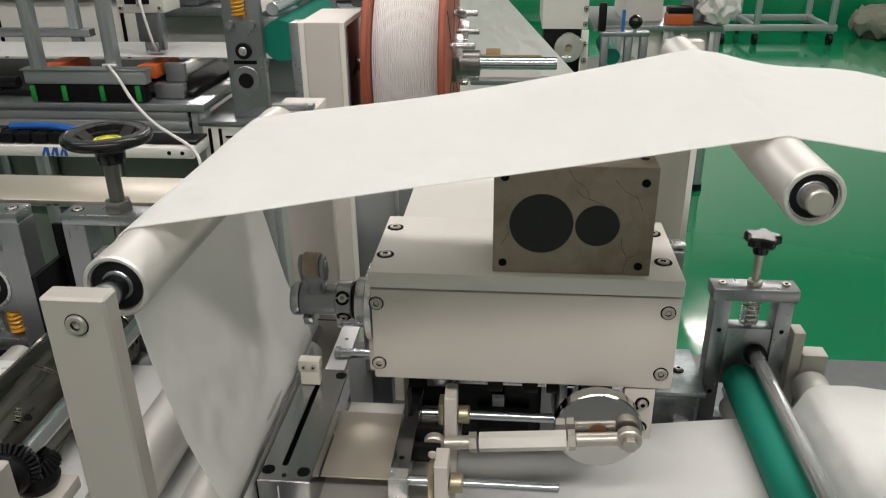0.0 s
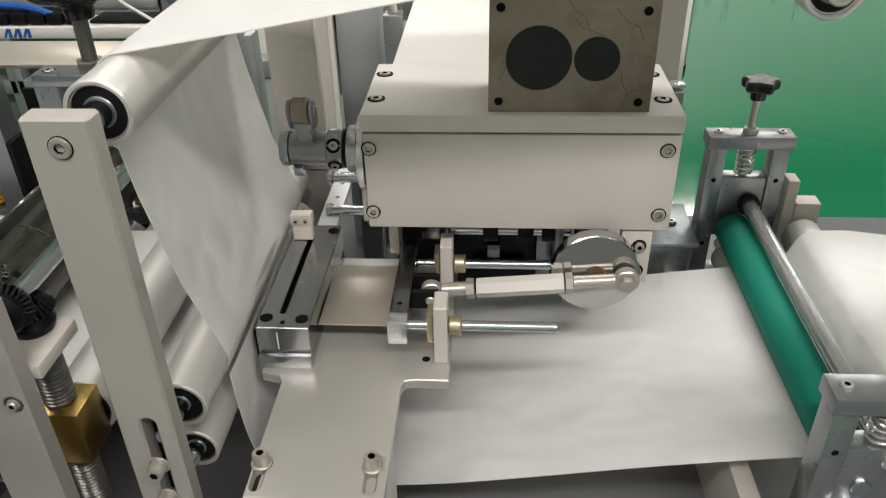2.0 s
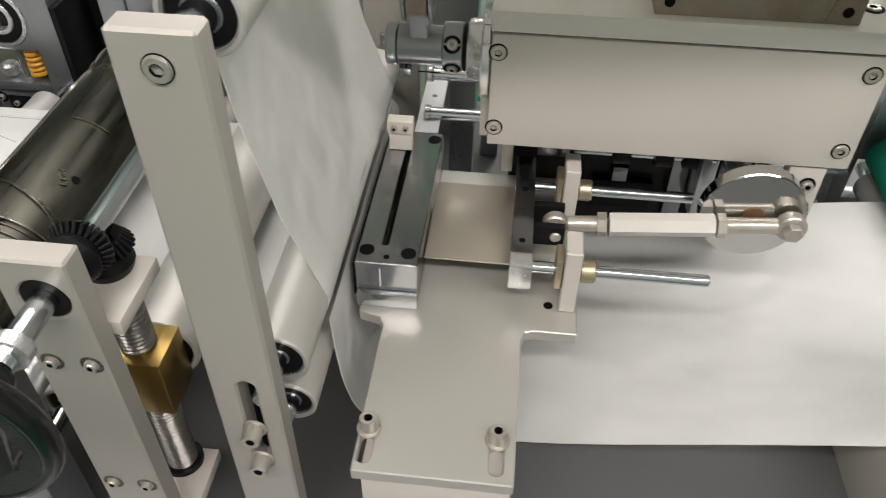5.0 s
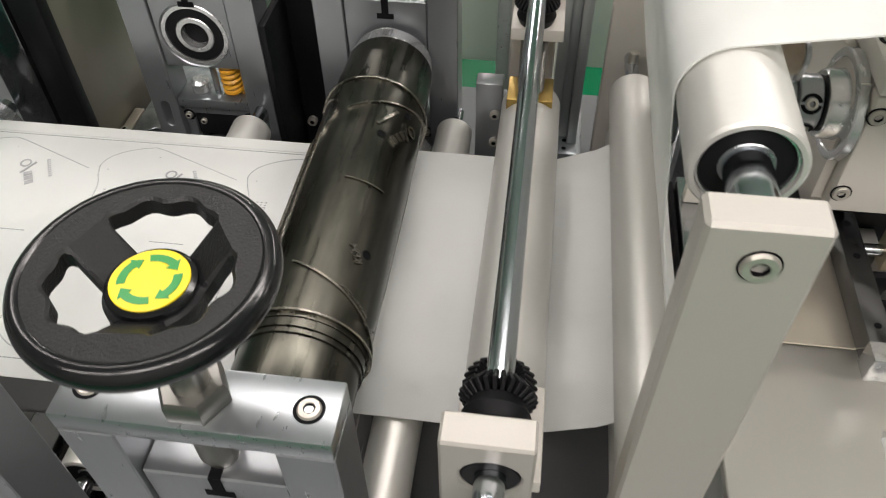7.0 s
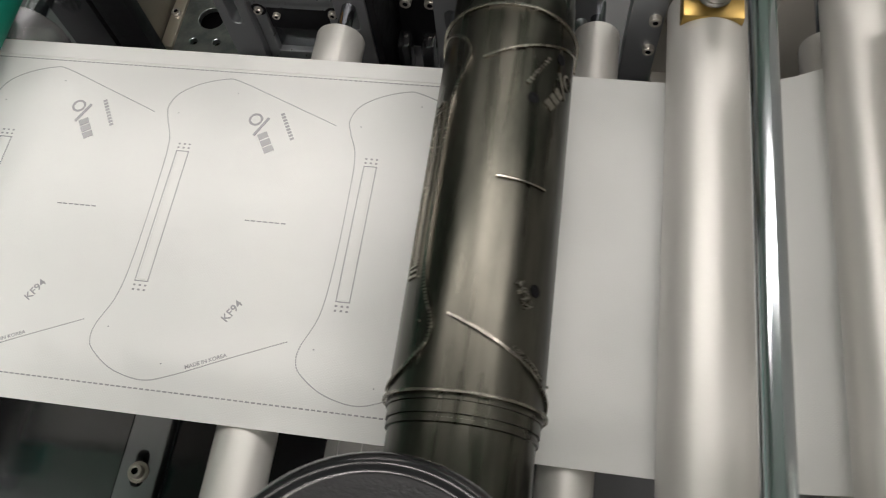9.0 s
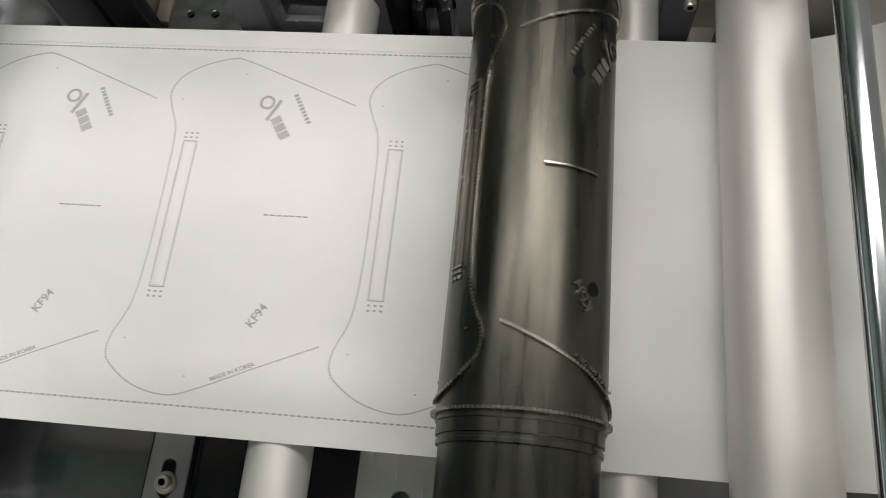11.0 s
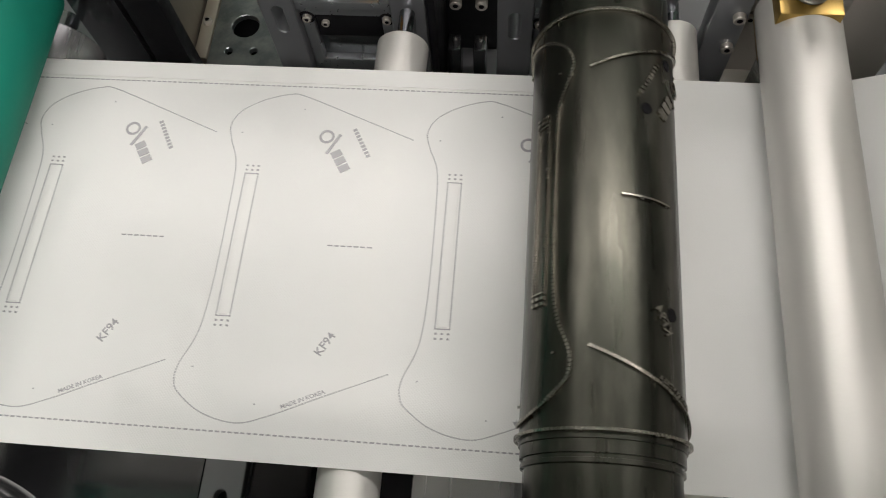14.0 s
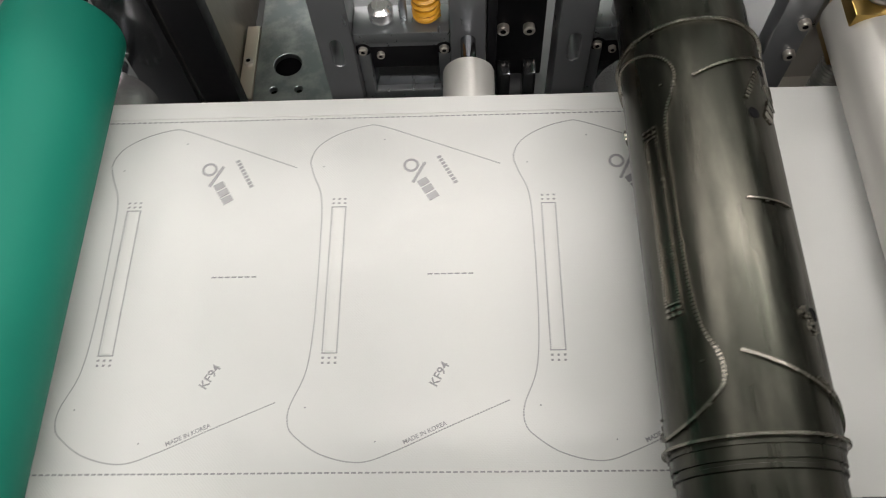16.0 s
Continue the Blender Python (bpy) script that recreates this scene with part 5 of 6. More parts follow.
# Black sheet laid on the deck as the shade of the gap.
part("deck_gap_shade", box(-0.6010, -0.536, 0.38, 0.47, 0.7855, 0.7900, 0.0005), M_BLACK, fp)
share("washer", WASHER, fp, pose(-0.6610, 0.4170, 0.8136))
screw(fp, -0.6610, 0.4170, 0.8152, "+z", SCREW_M6, False)
pf = thing("profile_rail", "slotted aluminium profile behind the rollers", "rail", (-0.285, 0.83, 0.785))
b = bmesh.new()
for xa, xb in ((-0.2900, -0.2810), (-0.2720, -0.2630)):
    b = box(xa, xb, 0.790, 0.815, 0.862, 1.10, 0.0008, b)
b = box(-0.2809, -0.2721, 0.800, 0.815, 0.862, 1.10, 0.0005, b)
part("profile", b, M_PROFILE, pf)
part("foot", box(-0.293, -0.258, 0.775, 0.862, 0.785, 0.8615, 0.001), M_PLATE, pf)
screw(pf, -0.2735, 0.850, 0.8612, "+z", SCREW_M5)
for x in (-0.284, -0.274):
    for y in (0.783, 0.795):
        hole(pf, x, y, 0.8618, "+z", 0.5)
lug = thing("corner_bracket", "plated corner bracket with a nickel screw", "bracket", (-0.34, 0.75, 0.785))
part("plate", box(-0.3560, -0.3330, 0.740, 0.757, 0.785, 0.9600, 0.0010), M_ALU, lug)
screw(lug, -0.3390, 0.7396, 0.930, "-y", SCREW_M5, False)
screw(lug, -0.3390, 0.7396, 0.900, "-y", SCREW_M5, False)
rs = thing("rear_slide_rod", "bright steel rod on small clamps behind the gearbox arm", "rod", (-0.15, 0.80, 0.785))
part("rod", rod("x", (0, 0.800, 0.965), 0.005, -0.200, -0.09), M_CHROME, rs)
part("clamp", box(-0.165, -0.140, 0.790, 0.810, 0.785, 0.975, 0.001), M_PLATE, rs)
hc = thing("rear_column", "light grey square column behind the falling web", "column", (-0.20, 0.90, 0.785))
part("column", box(-0.1960, -0.1460, 0.900, 0.950, 0.785, 1.10, 0.002), M_PROFILE, hc)
part("sleeve", box(-0.1350, -0.1150, 0.860, 0.885, 0.785, 1.10, 0.001), M_PLATE, hc)
part("stud", rod("z", (-0.125, 0.8725, 0), 0.005, 1.10, 1.125), M_NICKEL, hc)


# ---- neighbours across the aisle ----
cab = thing("control_cabinet", "tall beige-grey cabinet beside the wire reel", "cabinet", (-0.31, 1.34, 0))
part("body", box(-0.3490, -0.2740, 1.262, 1.42, 0.0, 1.1970, 0.003), M_PAINT, cab)
for x in (-0.3490, -0.2830):
    part("corner_strip", box(x, x + 0.009, 1.2585, 1.2615, 0.0, 1.1965, 0.001), M_PAINTW, cab)
part("side_cover", box(-0.2735, -0.2715, 1.268, 1.415, 0.85, 1.190, 0.0008), M_DULL, cab, "dark glossy side cover")
part("back_rail", box(-0.3760, -0.3520, 1.30, 1.34, 0.0, 1.19, 0.002), M_PLATE, cab)
for z in (1.11, 1.04):
    hole(cab, -0.2713, 1.30, z, "+x", 1.4)
reel = thing("wire_reel", "red-brown reel full of white nose wire", "reel", (-0.19, 1.40, 1.107))
RY, RZ0 = 1.40, 1.107
part("flange", tube("x", (0, RY, RZ0), 0.178, 0.02, -0.2460, -0.2340, 72, 0.003), M_RED, reel, "red-brown round flange")
part("flange", tube("x", (0, RY, RZ0), 0.178, 0.02, -0.1240, -0.1120, 72, 0.003), M_RED, reel, "red-brown round flange")
prw = [(0.05, -0.2335)]
for i in range(34):
    x = -0.2332 + i * 0.00318
    prw += [(0.146 + 0.012 * math.sin(i / 33 * 3.0), x), (0.1485 + 0.012 * math.sin(i / 33 * 3.0), x + 0.0016)]
prw += [(0.05, -0.1245)]
part("wound_wire", lathe(prw, "x", (0, RY, RZ0), 96), M_WIRE, reel, "white wire wound in turns")
part("axle", rod("x", (0, RY, RZ0), 0.0112, -0.29, 0.069), M_CHROME, reel)
part("hub", lathe([(0.0, -0.1118), (0.034, -0.1118), (0.034, -0.106), (0.024, -0.100), (0.0225, -0.094), (0.0225, -0.067), (0.0215, -0.065), (0, -0.065)], "x", (0, RY, RZ0), 40), M_SPINDLE, reel)
for a in range(30, 390, 60):
    yy, zz = RY + 0.085 * math.cos(radians(a)), RZ0 + 0.085 * math.sin(radians(a))
    k = part("tie_bolt", rod("x", (0, yy, zz), 0.0055, -0.112, -0.070), M_STEEL, reel)
    w = box(-0.008, 0.008, -0.020, 0.020, -0.0035, 0.0035, 0.002)
    w.transform(pose(-0.098, yy, zz, a * 1.7))
    part("wing_nut", w, M_STEEL, k)
    seam = box(-0.1119, -0.1113, -0.0009, 0.0009, 0.04, 0.165, 0)
    seam.transform(pose(0, RY, RZ0, a + 20))
    part("flange_joint", seam, M_DARK, reel, "dark joint in the flange", False)
stand = thing("reel_stand", "grey steel stand under the wire reel", "stand", (-0.28, 1.45, 0))
part("column", box(-0.300, -0.275, 1.43, 1.47, 0, 1.05, 0.002), M_PROFILE, stand)
part("base_panel", box(-0.52, 0.10, 1.50, 1.53, 0.475, 0.80, 0.003), M_SAGE_PALE, stand, "pale green-grey panel")
part("base_rail", box(-0.54, 0.12, 1.49, 1.54, 0.8005, 0.835, 0.003), M_PROFILE, stand)
for x in (-0.52, 0.08):
    part("leg", box(x, x + 0.03, 1.50, 1.53, 0, 0.4745, 0.002), M_PROFILE, stand)
part("bearing", box(-0.305, -0.2730, 1.425, 1.475, 1.05, 1.12, 0.003), M_ALU, stand)


def profile_post(parent, x, y, z0, z1, w=0.04):
    b = box(x - w / 2, x + w / 2, y - w / 2, y + w / 2, z0, z1, 0.002)
    for s in (-1, 1):
        b = box(x - w * 0.1, x + w * 0.1, y + s * w * 0.5 - 0.0006, y + s * w * 0.5 + 0.0006, z0, z1, 0, b)
    part("profile_post", b, M_PROFILE, parent)


# second machine line, about a metre behind
line = thing("production_line", "slotted aluminium machine frame of a second mask line", "machine", (-1.3, 2.2, 0))
part("table_top", box(-2.6, -0.81, 1.95, 2.55, 0.862, 0.884, 0.003), M_PLATE, line)
for x in (-2.5, -1.9, -1.3, -0.835):
    for y in (1.985, 2.5):
        profile_post(line, x, y, 0.0, 0.862)
b = bmesh.new()
for z0, z1 in ((0.792, 0.808), (0.814, 0.836), (0.842, 0.861)):
    b = box(-2.55, -0.86, 1.955, 1.985, z0, z1, 0.002, b)
b = box(-2.55, -0.86, 1.963, 1.984, 0.794, 0.860, 0, b)
part("slotted_beam", b, M_PROFILE, line)
for z in (0.60, 0.12):
    part("cross_rail", box(-2.55, -0.86, 1.965, 2.005, z - 0.02, z + 0.02, 0.003), M_PROFILE, line)
part("cable_tray", box(-2.5, -0.80, 1.82, 1.93, 0.778, 0.806, 0.003), M_PAINTW, line, "white cable tray")
for x in (-0.862, -0.828):
    hole(line, x, 1.8196, 0.793, "-y", 1.2)
for i in range(30):
    part("chain_link", box(-2.35 + i * 0.045, -2.31 + i * 0.045, 1.83, 1.90, 0.808, 0.836, 0.004), M_BLACK, line)
part("chain_cover", box(-0.99, -0.80, 1.845, 1.925, 0.808, 0.815, 0.002), M_BLACK, line)
b = bmesh.new()
for x0, x1 in ((-1.196, -1.178), (-1.172, -1.154), (-1.148, -1.130)):
    k = box(-0.003, 0.003, -0.001, 0.0, -0.012, 0.012, 0)
    k.transform(pose((x0 + x1) / 2 - 0.004, 1.8195, 0.792, 0, 28))
    b = join(b, k)
    b = box((x0 + x1) / 2 + 0.001, x1, 1.8183, 1.8196, 0.781, 0.803, 0, b)
part("blue_sign", b, M_BLUE, line, "blue shapes on the white tray", False)
part("blue_hose", cord(smooth_path([(-1.30, 1.87, 0.842), (-1.20, 1.86, 0.848), (-1.12, 1.85, 0.842), (-1.06, 1.84, 0.822)], 6), 0.009), M_BLUE, line, "bright blue hose")
part("panel", box(-2.55, -0.855, 2.02, 2.03, 0.10, 0.79, 0.002), M_SAGE, line, "grey-green panel")
for x in (-2.2, -1.75, -1.45, -1.12):
    part("panel_rib", box(x, x + 0.022, 2.006, 2.0195, 0.10, 0.79, 0.002), M_PROFILE, line)
upper = thing("conveyor", "dark conveyor bed with orange clamps under a white web", "conveyor", (-1.3, 2.2, 0.884))
part("bed", box(-2.5, -0.86, 2.02, 2.45, 0.886, 0.900, 0.003), M_BLACK, upper)
part("bed_rail", box(-0.96, -0.88, 2.0, 2.03, 0.886, 0.925, 0.003), M_ALU, upper)
part("front_rail", box(-1.286, -0.955, 1.95, 1.985, 0.934, 0.968, 0.003), M_PROFILE, upper)
part("rail_flange", box(-1.292, -0.948, 1.945, 1.99, 0.9685, 0.973, 0.001), M_PLATE, upper)
part("switch_box", box(-1.275, -0.965, 1.958, 1.990, 0.886, 0.9335, 0.003), M_BLACK, upper)
for x in (-1.278, -1.192, -1.088, -0.990):
    part("switch", box(x, x + 0.014, 1.952, 1.9575, 0.888, 0.930, 0.002), M_LGREEN, upper)
for x in (-1.344, -1.062):
    part("clamp", box(x, x + 0.055, 2.125, 2.30, 0.910, 0.948, 0.005), M_ORANGE, upper, "orange clamp bar")
    part("clamp_foot", box(x + 0.01, x + 0.045, 2.14, 2.28, 0.9005, 0.9098, 0.002), M_BLACK, upper)
part("roller", rod("y", (-0.905, 0, 0.945), 0.019, 2.04, 2.30), M_ROLL, upper)
part("roller_bearing", box(-0.935, -0.880, 2.025, 2.045, 0.9255, 0.975, 0.004), M_ALU, upper)
part("air_cylinder", rod("x", (0, 2.035, 0.918), 0.016, -1.55, -1.36), M_PLASTIC, upper)
tagged(new("second_web", finish(sheet([(-2.6, 0.965), (-1.5, 0.965), (-0.95, 0.967), (-0.62, 0.964), (-0.50, 0.95)], 2.15, 2.385, 0.001, rows=8, wave=0.001), "second_web", M_WEB)), "white cloth web on the second line", "fabric web")
for x, y, z0 in ((-1.247, 1.965, 0.973), (-1.041, 1.965, 0.973), (-1.378, 2.41, 1.002)):
    g = thing("guard_post", "round-edged aluminium guard post", "post", (x, y, z0), "guard posts")
    profile_post(g, x, y, z0, 1.75, 0.030)
backrail = thing("back_rail", "grey steel rail behind the second web", "rail", (-1.48, 2.42, 0.884))
part("bar", box(-1.80, -1.333, 2.40, 2.44, 0.977, 1.0015, 0.003), M_PLATE, backrail)
for x in (-1.75, -1.40):
    part("leg", box(x, x + 0.03, 2.405, 2.435, 0.886, 0.9765, 0.002), M_PLATE, backrail)
head = thing("weld_head", "aluminium welding head over the second line", "weld head", (-1.03, 2.2, 0.97))
part("body", box(-1.100, -0.965, 2.15, 2.26, 1.086, 1.35, 0.004), M_PAINTW, head)
part("horn", box(-1.060, -0.998, 2.165, 2.225, 1.005, 1.0855, 0.004), M_ALU, head)
part("foot", box(-1.048, -1.004, 2.170, 2.215, 0.972, 1.0045, 0.003), M_STEEL, head)
part("side_jaw", box(-1.000, -0.982, 2.155, 2.175, 0.985, 1.0855, 0.002), M_PLATE, head)
part("dark_window", box(-1.075, -1.005, 2.146, 2.1495, 1.110, 1.165, 0.001), M_BLACK, head)
part("window_core", rod("z", (-1.030, 2.140, 0), 0.008, 1.105, 1.175), M_STEEL, head)
for x in (-1.088, -0.977):
    screw(head, x, 2.1495, 1.10, "-y", SCREW_M6, False, 1.3)
part("cable", cord(smooth_path([(-1.030, 2.14, 1.26), (-1.026, 2.13, 1.16), (-1.012, 2.12, 1.08), (-1.004, 2.13, 1.01), (-1.006, 2.15, 0.985)], 6), 0.004), M_WIRE, head, "thin white cable")
# pneumatic gripper behind the web
grip = thing("air_gripper", "small aluminium air gripper with a yellow fitting", "gripper", (-0.79, 2.45, 0.884))
part("stand", box(-0.830, -0.790, 2.44, 2.48, 0.886, 1.03, 0.002), M_PLATE, grip)
g_body = box(-0.055, 0.055, -0.02, 0.02, -0.018, 0.018, 0.004)
g_body.transform(pose(-0.80, 2.43, 1.06, 0, -28))
part("cylinder", g_body, M_PAINTW, grip)
part("jaw", box(-0.775, -0.735, 2.405, 2.45, 0.995, 1.035, 0.004), M_ALU, grip)
part("fitting", rod("x", (0, 2.41, 1.040), 0.008, -0.900, -0.855), M_YELLOW, grip)
part("hose", cord(smooth_path([(-0.87, 2.42, 1.05), (-0.885, 2.43, 1.10), (-0.87, 2.45, 1.17)], 6), 0.010), M_BLUE, grip, "blue air hose")
ns = thing("roller_stand", "grey steel roller stand with two bearings", "bearing stand", (-0.69, 1.98, 0.845))
part("side_plate", box(-0.737, -0.640, 1.967, 1.992, 0.846, 1.30, 0.003), M_PLATE, ns)
for z, ro in ((1.020, 0.0205), (0.946, 0.036)):
    part("bearing", tube("y", (-0.690, 0, z), ro, ro * 0.55, 1.957, 1.9665, 32), M_PLATE if ro > 0.03 else M_BLACK, ns)
    part("bearing_core", rod("y", (-0.690, 0, z), ro * 0.54, 1.954, 1.9662), M_BLACK if ro > 0.03 else M_STEEL, ns)
part("slot", box(-0.720, -0.660, 1.9655, 1.9672, 0.986, 0.995, 0), M_DARK, ns, "", False)
for x in (-0.7175, -0.6620):
    part("roller_bolt", rod("y", (x, 0, 1.085), 0.010, 1.952, 1.9668), M_PLATE, ns)
part("spring", helix("z", (-0.690, 1.955, 0), 0.013, 1.105, 1.150, 5, 0.004), M_SPRING, ns)
part("base_plate", box(-0.823, -0.555, 1.93, 2.25, 0.832, 0.8455, 0.002), M_PLATE, ns)
part("green_roll", rod("y", (-0.600, 0, 1.040), 0.052, 1.995, 2.42), M_GREEN, ns, "green rubber roll")
part("chrome_roll", rod("y", (-0.615, 0, 1.118), 0.016, 1.995, 2.42), M_CHROME, ns)
part("rear_plate", box(-0.660, -0.55, 2.42, 2.44, 0.8457, 1.30, 0.003), M_PLATE, ns)
tray = thing("stand_cabinet", "grey slotted cabinet under the roller stand", "cabinet", (-0.69, 1.97, 0))
part("front", box(-0.815, -0.56, 1.935, 2.24, 0.0, 0.831, 0.003), M_PAINTW, tray)
for x in (-0.800, -0.772):
    part("groove", box(x, x + 0.008, 1.9325, 1.9348, 0.10, 0.825, 0), M_DARK, tray, "", False)
part("groove", box(-0.755, -0.60, 1.9325, 1.9348, 0.800, 0.806, 0), M_DARK, tray, "", False)

cbl = thing("hanging_cable", "thin white cable hanging in a loop", "cable", (-0.95, 1.94, 0.8))
part("cable", cord(smooth_path([(-1.045, 1.943, 0.985), (-1.02, 1.938, 0.950), (-0.985, 1.925, 0.895), (-0.93, 1.90, 0.85), (-0.865, 1.86, 0.828), (-0.81, 1.825, 0.812), (-0.785, 1.81, 0.79), (-0.775, 1.80, 0.74), (-0.77, 1.80, 0.6)], 8), 0.0042), M_WIRE, cbl)
part("tie", box(-1.062, -1.022, 1.9415, 1.9475, 0.982, 0.989, 0.002), M_WIRE, cbl)

# third row, far behind
row = thing("mask_machine", "long pale machine housing with panel seams", "machine", (-1.7, 3.1, 0))
part("housing", box(-3.4, -0.30, 2.95, 3.45, 0.0, 1.02, 0.004), M_PAINTW, row)
part("top_rail", box(-3.4, -0.30, 2.93, 3.00, 1.021, 1.07, 0.004), M_PROFILE, row)
for x in (-3.0, -2.5, -2.0, -1.5, -1.0, -0.65):
    part("seam", box(x, x + 0.012, 2.944, 2.951, 0.10, 1.0, 0), M_DARK, row, "", False)
    part("upright", box(x + 0.10, x + 0.16, 2.96, 3.02, 1.071, 1.65, 0.004), M_PLATE, row)
for x, z in ((-1.55, 1.25), (-2.3, 1.22)):
    part("handwheel_rim", tube("y", (x, 2.90, z), 0.065, 0.045, -0.012, 0.012, 36, 0.006), M_PLASTIC, row)
    part("handwheel_hub", rod("y", (x, 2.90, z), 0.022, -0.014, 0.06), M_YELLOW, row)
part("web_bed", box(-2.6, -0.5, 2.96, 3.3, 1.071, 1.12, 0.003), M_PAINTW, row)
part("drawer", box(-0.95, -0.70, 2.93, 2.949, 0.55, 0.95, 0.003), M_PROFILE, row)
for x in (-1.25, -0.78, -0.58):
    part("unit", box(x, x + 0.12, 2.80, 2.92, 1.02, 1.25, 0.006), M_ALU, row)
    part("unit_head", box(x + 0.02, x + 0.10, 2.76, 2.80, 1.08, 1.20, 0.004), M_STEEL, row)
part("unit_shelf", box(-1.35, -0.40, 2.78, 2.948, 0.985, 1.018, 0.003), M_PLATE, row)
far = thing("mask_machine", "pale machine with a crank under its housing", "machine", (0.2, 3.2, 0))
part("cabinet", box(0.02, 0.262, 3.02, 3.5, 0.0, 0.735, 0.004), M_PAINTW, far)
part("body", box(0.09, 0.258, 3.0, 3.4, 0.912, 1.45, 0.004), M_PAINTW, far)
part("side_rail", box(0.236, 0.262, 2.985, 2.9995, 0.735, 0.9115, 0.003), M_PAINTW, far)
for z in (1.05, 0.985, 0.93, 0.86, 0.80):
    screw(far, 0.249, 2.984 if z < 0.91 else 2.999, z, "-y", SCREW_M6, True, 1.6)
crank_far = part("crank", tube("y", (0.188, 0, 0.855), 0.052, 0.012, 2.94, 2.96, 40), M_DISC, far)
part("crank_core", rod("y", (0.188, 0, 0.850), 0.0118, 2.935, 3.0), M_BRONZE, crank_far)
part("connecting_bar", box(0.10, 0.20, 2.925, 2.939, 0.805, 0.825, 0.003), M_STEEL, far)
# Black box painting the shade inside the bay under the housing.
part("bay_shade", box(0.10, 0.235, 3.02, 3.3, 0.736, 0.911, 0.002), M_BLACK, far)
fw = bmesh.new()
corners = [(-0.24, 2.62, 0.69), (0.24, 2.48, 0.80), (-0.055, 2.52, 1.10), (-0.26, 2.66, 1.16)]
grid = [[None] * 9 for _ in range(9)]
for i in range(9):
    for j in range(9):
        u, v = i / 8, j / 8
        lo = Vector(corners[0]).lerp(Vector(corners[1]), u)
        hi = Vector(corners[3]).lerp(Vector(corners[2]), u)
        grid[i][j] = fw.verts.new(lo.lerp(hi, v) + Vector((0, 0.012 * noise.noise(Vector((u * 2, v * 2, 0))), 0)))
for i in range(8):
    for j in range(8):
        fw.faces.new((grid[i][j], grid[i + 1][j], grid[i + 1][j + 1], grid[i][j + 1]))
part("cloth_fall", fw, M_WEB, far, "white cloth slanting down")
part("tray", box(-0.14, 0.10, 2.40, 2.47, 0.838, 0.854, 0.002), M_PLATE, far)
part("tray_leg", box(-0.04, 0.0, 2.42, 2.45, 0.0, 0.8378, 0.002), M_PROFILE, far)
carton = thing("carton", "open white carton with brown edges on a tray", "carton", (0.0, 2.44, 0.854))
card = mat("cardboard", (0.42, 0.29, 0.16), 0.8, 0, 0.15, 60)
part("board", box(-0.115, 0.075, 2.440, 2.446, 0.8542, 0.9185, 0.001), M_PAINTW, carton)
part("edge", box(-0.115, 0.075, 2.438, 2.448, 0.919, 0.923, 0.0005), card, carton)
part("tab", box(-0.095, -0.050, 2.439, 2.446, 0.9232, 0.943, 0.001), card, carton)
st = thing("nip_stand", "small grey nip stand with a black ball handle", "bearing stand", (0.72, 2.8, 0))
part("column", box(0.76, 0.94, 2.86, 3.35, 0.075, 0.79, 0.003), M_PAINTW, st)
for x in (0.785, 0.83):
    part("column_groove", box(x, x + 0.012, 2.8575, 2.8598, 0.10, 0.78, 0), M_DARK, st, "", False)
part("bed", box(0.745, 0.96, 2.83, 3.36, 0.791, 0.8195, 0.003), M_PLATE, st)
for x in (0.770, 0.852, 0.905):
    part("upright", box(x, x + 0.026, 2.85, 2.89, 0.82, 0.985, 0.003), M_PLATE, st)
part("bar", box(0.765, 0.935, 2.845, 2.895, 0.9855, 1.002, 0.003), M_PLATE, st)
part("lever", rod("z", (0.881, 2.84, 0), 0.006, 1.002, 1.02), M_STEEL, st)
part("ball", lathe([(0.024 * math.sin(a), 1.037 - 0.024 * math.cos(a)) for a in [math.pi * i / 14 for i in range(15)]], "z", (0.881, 2.84, 0), 24), M_PLASTIC, st, "black ball handle")
part("green_roll", rod("y", (0.815, 0, 0.905), 0.030, 2.9, 3.2), M_GREEN, st)
part("handle", box(0.755, 0.782, 2.84, 2.865, 1.0025, 1.10, 0.006), M_BLACK, st)
part("blue_band", rod("z", (0.842, 2.86, 0), 0.006, 1.0025, 1.075), M_BLUE, st)
st.location.x -= 0.475
st.location.z -= 0.074
tb = thing("machine_table", "pale machine table on slotted aluminium legs", "machine table", (0.75, 4.0, 0))
part("top", box(0.35, 0.94, 3.78, 4.45, 0.78, 0.805, 0.003), M_PLATE, tb)
for x in (0.46, 0.70, 0.91):
    profile_post(tb, x, 3.82, 0.03, 0.78, 0.05)
    part("foot", rod("z", (x, 3.82, 0), 0.035, 0.0, 0.03), M_BLACK, tb)
part("panel", box(0.40, 0.90, 3.85, 3.86, 0.10, 0.77, 0.002), M_PAINTW, tb)
part("housing", box(0.50, 0.68, 3.90, 4.30, 0.8055, 1.20, 0.004), M_PAINTW, tb)
part("side_box", box(0.82, 0.92, 3.90, 4.20, 0.8055, 1.10, 0.004), M_PLATE, tb)
stop = thing("stop_box", "orange-yellow switch box with a black button", "switch box", (0.74, 3.84, 0.805))
part("box", box(0.685, 0.805, 3.80, 3.88, 0.8055, 0.855, 0.006), M_ORANGE, stop)
part("lid", box(0.690, 0.800, 3.80, 3.88, 0.8555, 0.885, 0.006), M_BLACK, stop)
tr = thing("trolley", "low aluminium profile trolley on castors", "trolley", (2.5, 8.2, 0))
for y in (7.88, 8.55):
    part("rail", box(1.93, 3.01, y, y + 0.05, 0.125, 0.185, 0.003), M_PROFILE, tr)
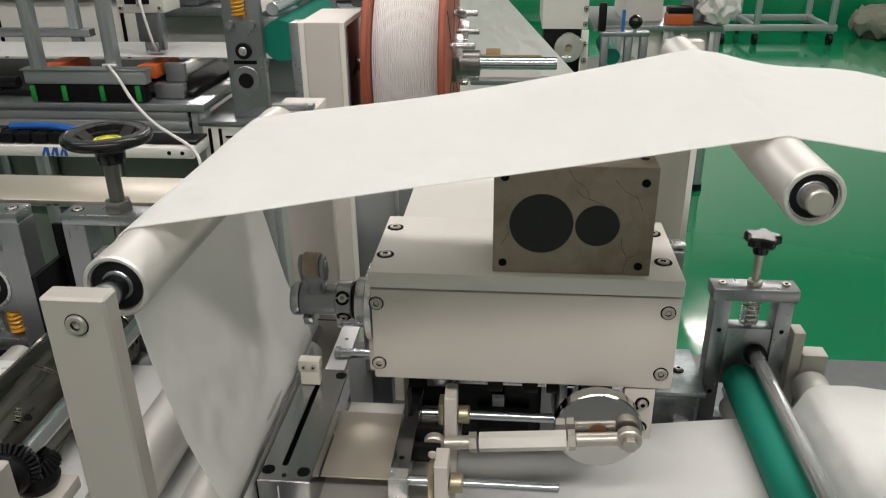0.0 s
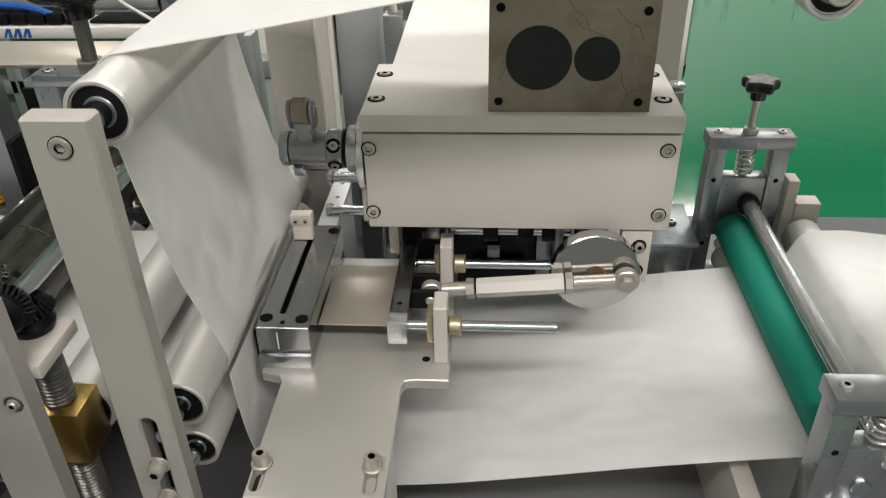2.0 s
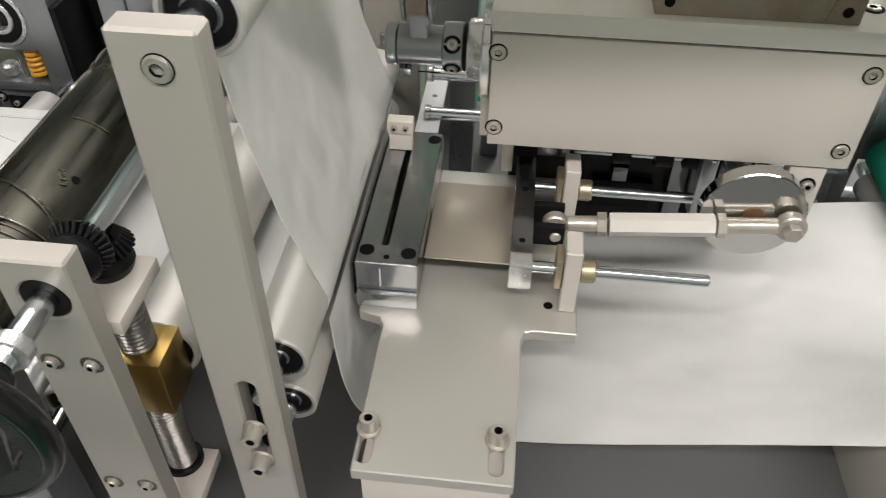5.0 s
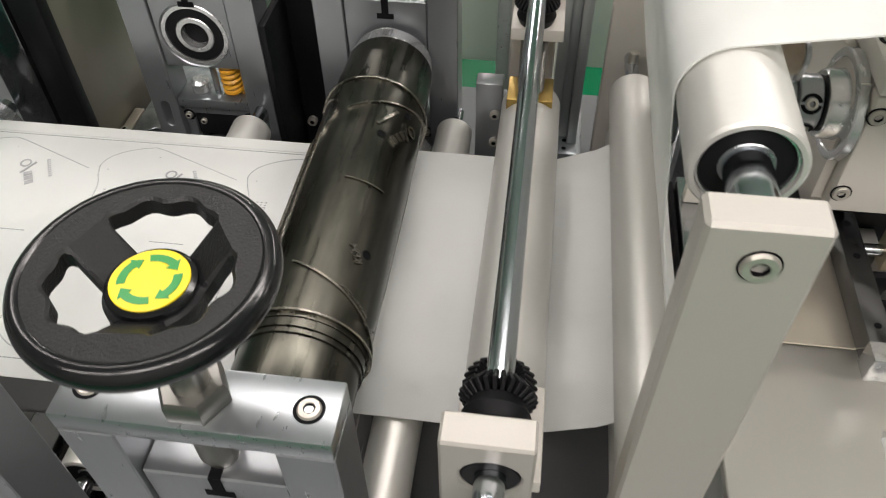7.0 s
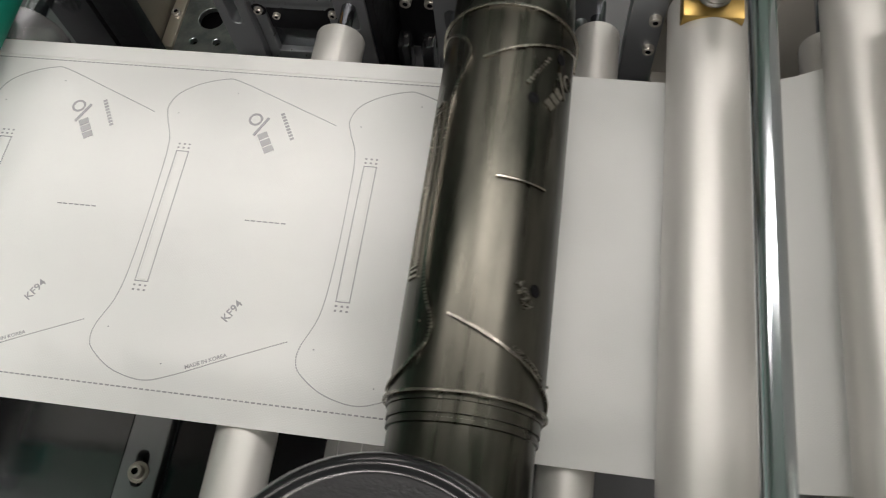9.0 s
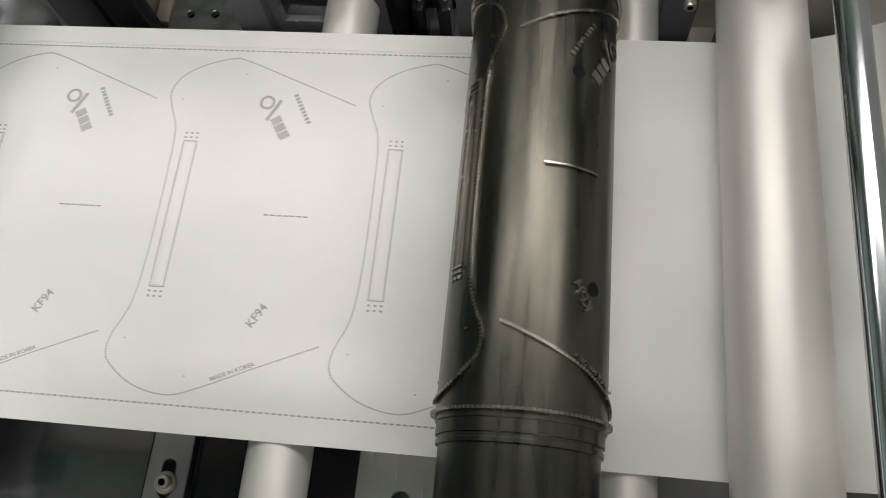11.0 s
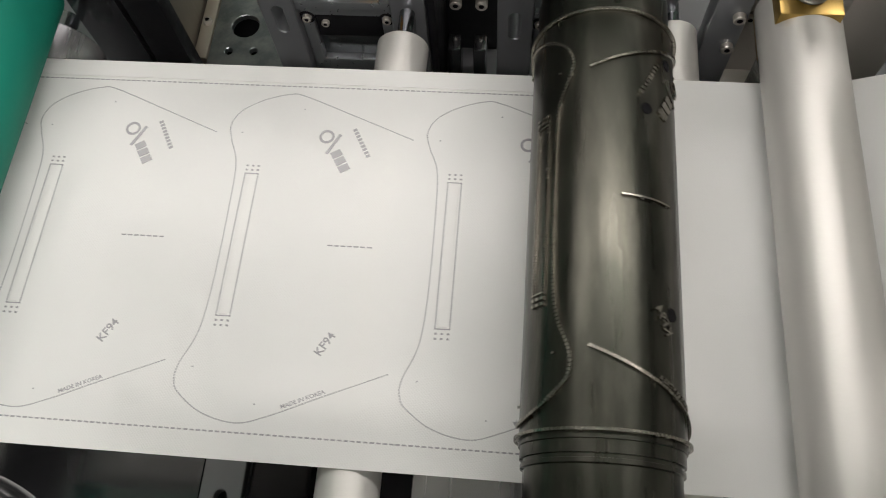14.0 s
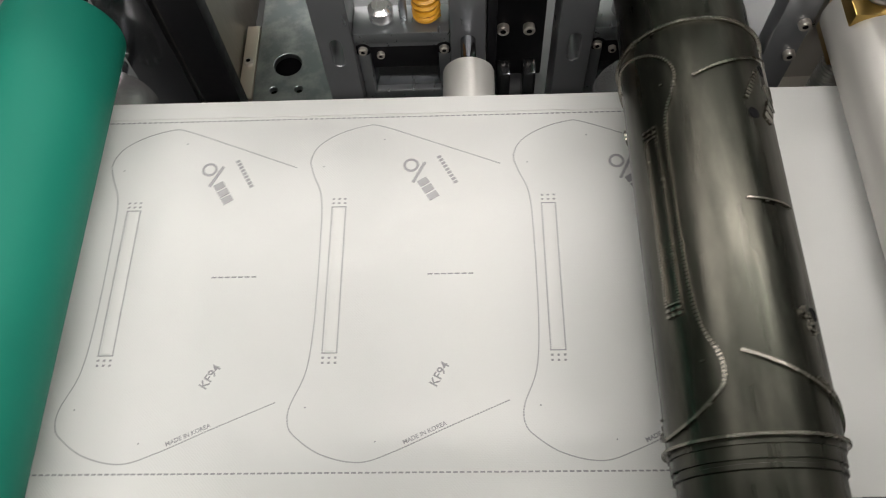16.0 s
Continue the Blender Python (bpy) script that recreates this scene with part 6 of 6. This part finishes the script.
for x in (1.96, 2.27, 2.96):
    for y in (7.88, 8.55):
        profile_post(tr, x, y + 0.025, 0.1855, 0.95, 0.05)
        part("castor", tube("x", (0, y + 0.025, 0.05), 0.05, 0.01, x - 0.02, x + 0.02, 24), M_BLACK, tr)
        part("castor_fork", box(x - 0.026, x + 0.026, y + 0.01, y + 0.04, 0.10, 0.1248, 0.002), M_PLATE, tr)
    part("cross_rail", box(x - 0.025, x + 0.025, 7.932, 8.548, 0.130, 0.180, 0.003), M_PROFILE, tr)
bag = thing("plastic_bag", "crumpled clear-white plastic bag", "bag", (0.90, 3.85, 0.805))
b = bmesh.new()
bmesh.ops.create_icosphere(b, subdivisions=4, radius=0.085)
for v in b.verts:
    v.co = Vector((0.925, 3.84, 0.895)) + v.co * (1 + 0.5 * noise.noise(v.co * 26) + 0.12 * noise.noise(v.co * 80))
    v.co.z = max(v.co.z, 0.806)
part("film", b, M_WIRE, bag)
pile = thing("cloth_pile", "grey-green heap of crumpled netting on the floor", "heap", (3.75, 8.35, 0))
b = bmesh.new()
bmesh.ops.create_icosphere(b, subdivisions=4, radius=0.5)
for v in b.verts:
    v.co = Vector((3.75 + v.co.x * 0.9, 8.35 + v.co.y * 0.7, max(0.0, 0.14 + v.co.z * 0.35 + 0.10 * noise.noise(v.co * 9))))
part("heap", b, mat("grey_netting", (0.16, 0.17, 0.13), 0.9, 0, 0.4, 40, 0.6, blotch=0.5), pile)
setting("baseboard", box(RX0, RX1, RY1 - 0.015, RY1, 0, 0.35, 0.002), M_FLOOR, "green painted wall base")


# ---- what moves ----
def cam_angle(t):
    """Crank angle in degrees: rests half of every second, then turns once."""
    table_t = (0.0, 0.5, 0.55, 0.6, 0.65, 0.7, 0.75, 0.8, 0.85, 0.9, 0.96, 1.0)
    table_a = (0, 3, 28, 78, 130, 182, 234, 284, 322, 345, 357, 360)
    f = t % 1.0
    return (t // 1.0) * 360 + float(np.interp(f, table_t, table_a))


def even(ob):
    """Even speed from row to row."""
    for layer in ob.animation_data.action.layers:
        for s in layer.strips:
            for bag_ in s.channelbags:
                for c in bag_.fcurves:
                    for key in c.keyframe_points:
                        key.interpolation = "LINEAR"


def motions():
    ticks = [i / 15 for i in range(0, 241)]
    fine = [i / 10 for i in range(0, 161)]
    quarter = [i * 0.2 for i in range(0, 81)]
    # die drum: half a turn each second, in step with the prints
    phase = math.degrees(0.435 / DRUM_R)
    walk(drum, [(t, pose(NIP, 0.55, DRUM_Z, 0, 180.0 * t - phase + 8.0, 0)) for t in fine])
    even(drum)
    # rollers turn with the web
    for ob, r, way in ((r_top, 0.0203, -1), (r_high, 0.0195, -1), (r_a, 0.0183, 1), (r_b, 0.0175, 1), (r_big, 0.0234, 1), (r_r, 0.0162, -1), (r_u, 0.018, -1), (r_gl, 0.038, 1), (r_gs, 0.036, -1), (r_anvil, 0.041, -1), (r_green, 0.018, 1), (r_under, 0.0165, -1), (r_side, 0.019, -1)):
        l = ob.location.copy()
        rate = math.degrees(V / r) * way
        walk(ob, [(t, pose(l.x, l.y, l.z, 0, rate * t, 0)) for t in quarter])
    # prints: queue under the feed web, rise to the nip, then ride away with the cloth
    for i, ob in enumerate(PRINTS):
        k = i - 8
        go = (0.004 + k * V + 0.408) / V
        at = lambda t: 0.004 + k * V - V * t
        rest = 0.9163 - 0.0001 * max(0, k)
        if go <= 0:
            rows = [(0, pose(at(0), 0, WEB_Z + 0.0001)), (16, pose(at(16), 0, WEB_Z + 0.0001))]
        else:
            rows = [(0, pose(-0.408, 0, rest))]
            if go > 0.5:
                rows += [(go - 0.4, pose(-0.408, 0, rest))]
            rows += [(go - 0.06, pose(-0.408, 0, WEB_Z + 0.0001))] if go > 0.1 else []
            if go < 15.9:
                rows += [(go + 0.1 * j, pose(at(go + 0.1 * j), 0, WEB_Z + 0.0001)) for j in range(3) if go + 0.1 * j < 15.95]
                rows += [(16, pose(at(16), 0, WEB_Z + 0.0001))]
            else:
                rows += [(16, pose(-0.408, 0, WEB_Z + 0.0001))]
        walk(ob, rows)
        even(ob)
    # crank, rod and slide
    crank_rows, rod_rows, slide_rows = [], [], []
    for t in ticks:
        a = radians(cam_angle(t))
        px, pz = CX + CR * math.cos(a), CZ + CR * math.sin(a)
        sx = px - math.sqrt(RODL ** 2 - (pz - 0.9555) ** 2)
        crank_rows.append((t, pose(CX, 0.556, CZ, 0, -math.degrees(a), 0)))
        rod_rows.append((t, pose(sx, PY, 0.9555, 0, -math.degrees(math.atan2(pz - 0.9555, px - sx)), 0)))
        slide_rows.append((t, pose(-0.0850 + sx + 0.0625, 0.545, 0.955)))
    walk(crank, crank_rows)
    walk(conrod, rod_rows)
    walk(slide, slide_rows)
    # turning arm: once each second, coming over towards the front
    walk(arm, [(t, pose(-0.16, HY, HZ, 360 * (t + 0.055), 0, 0)) for t in quarter])


motions()
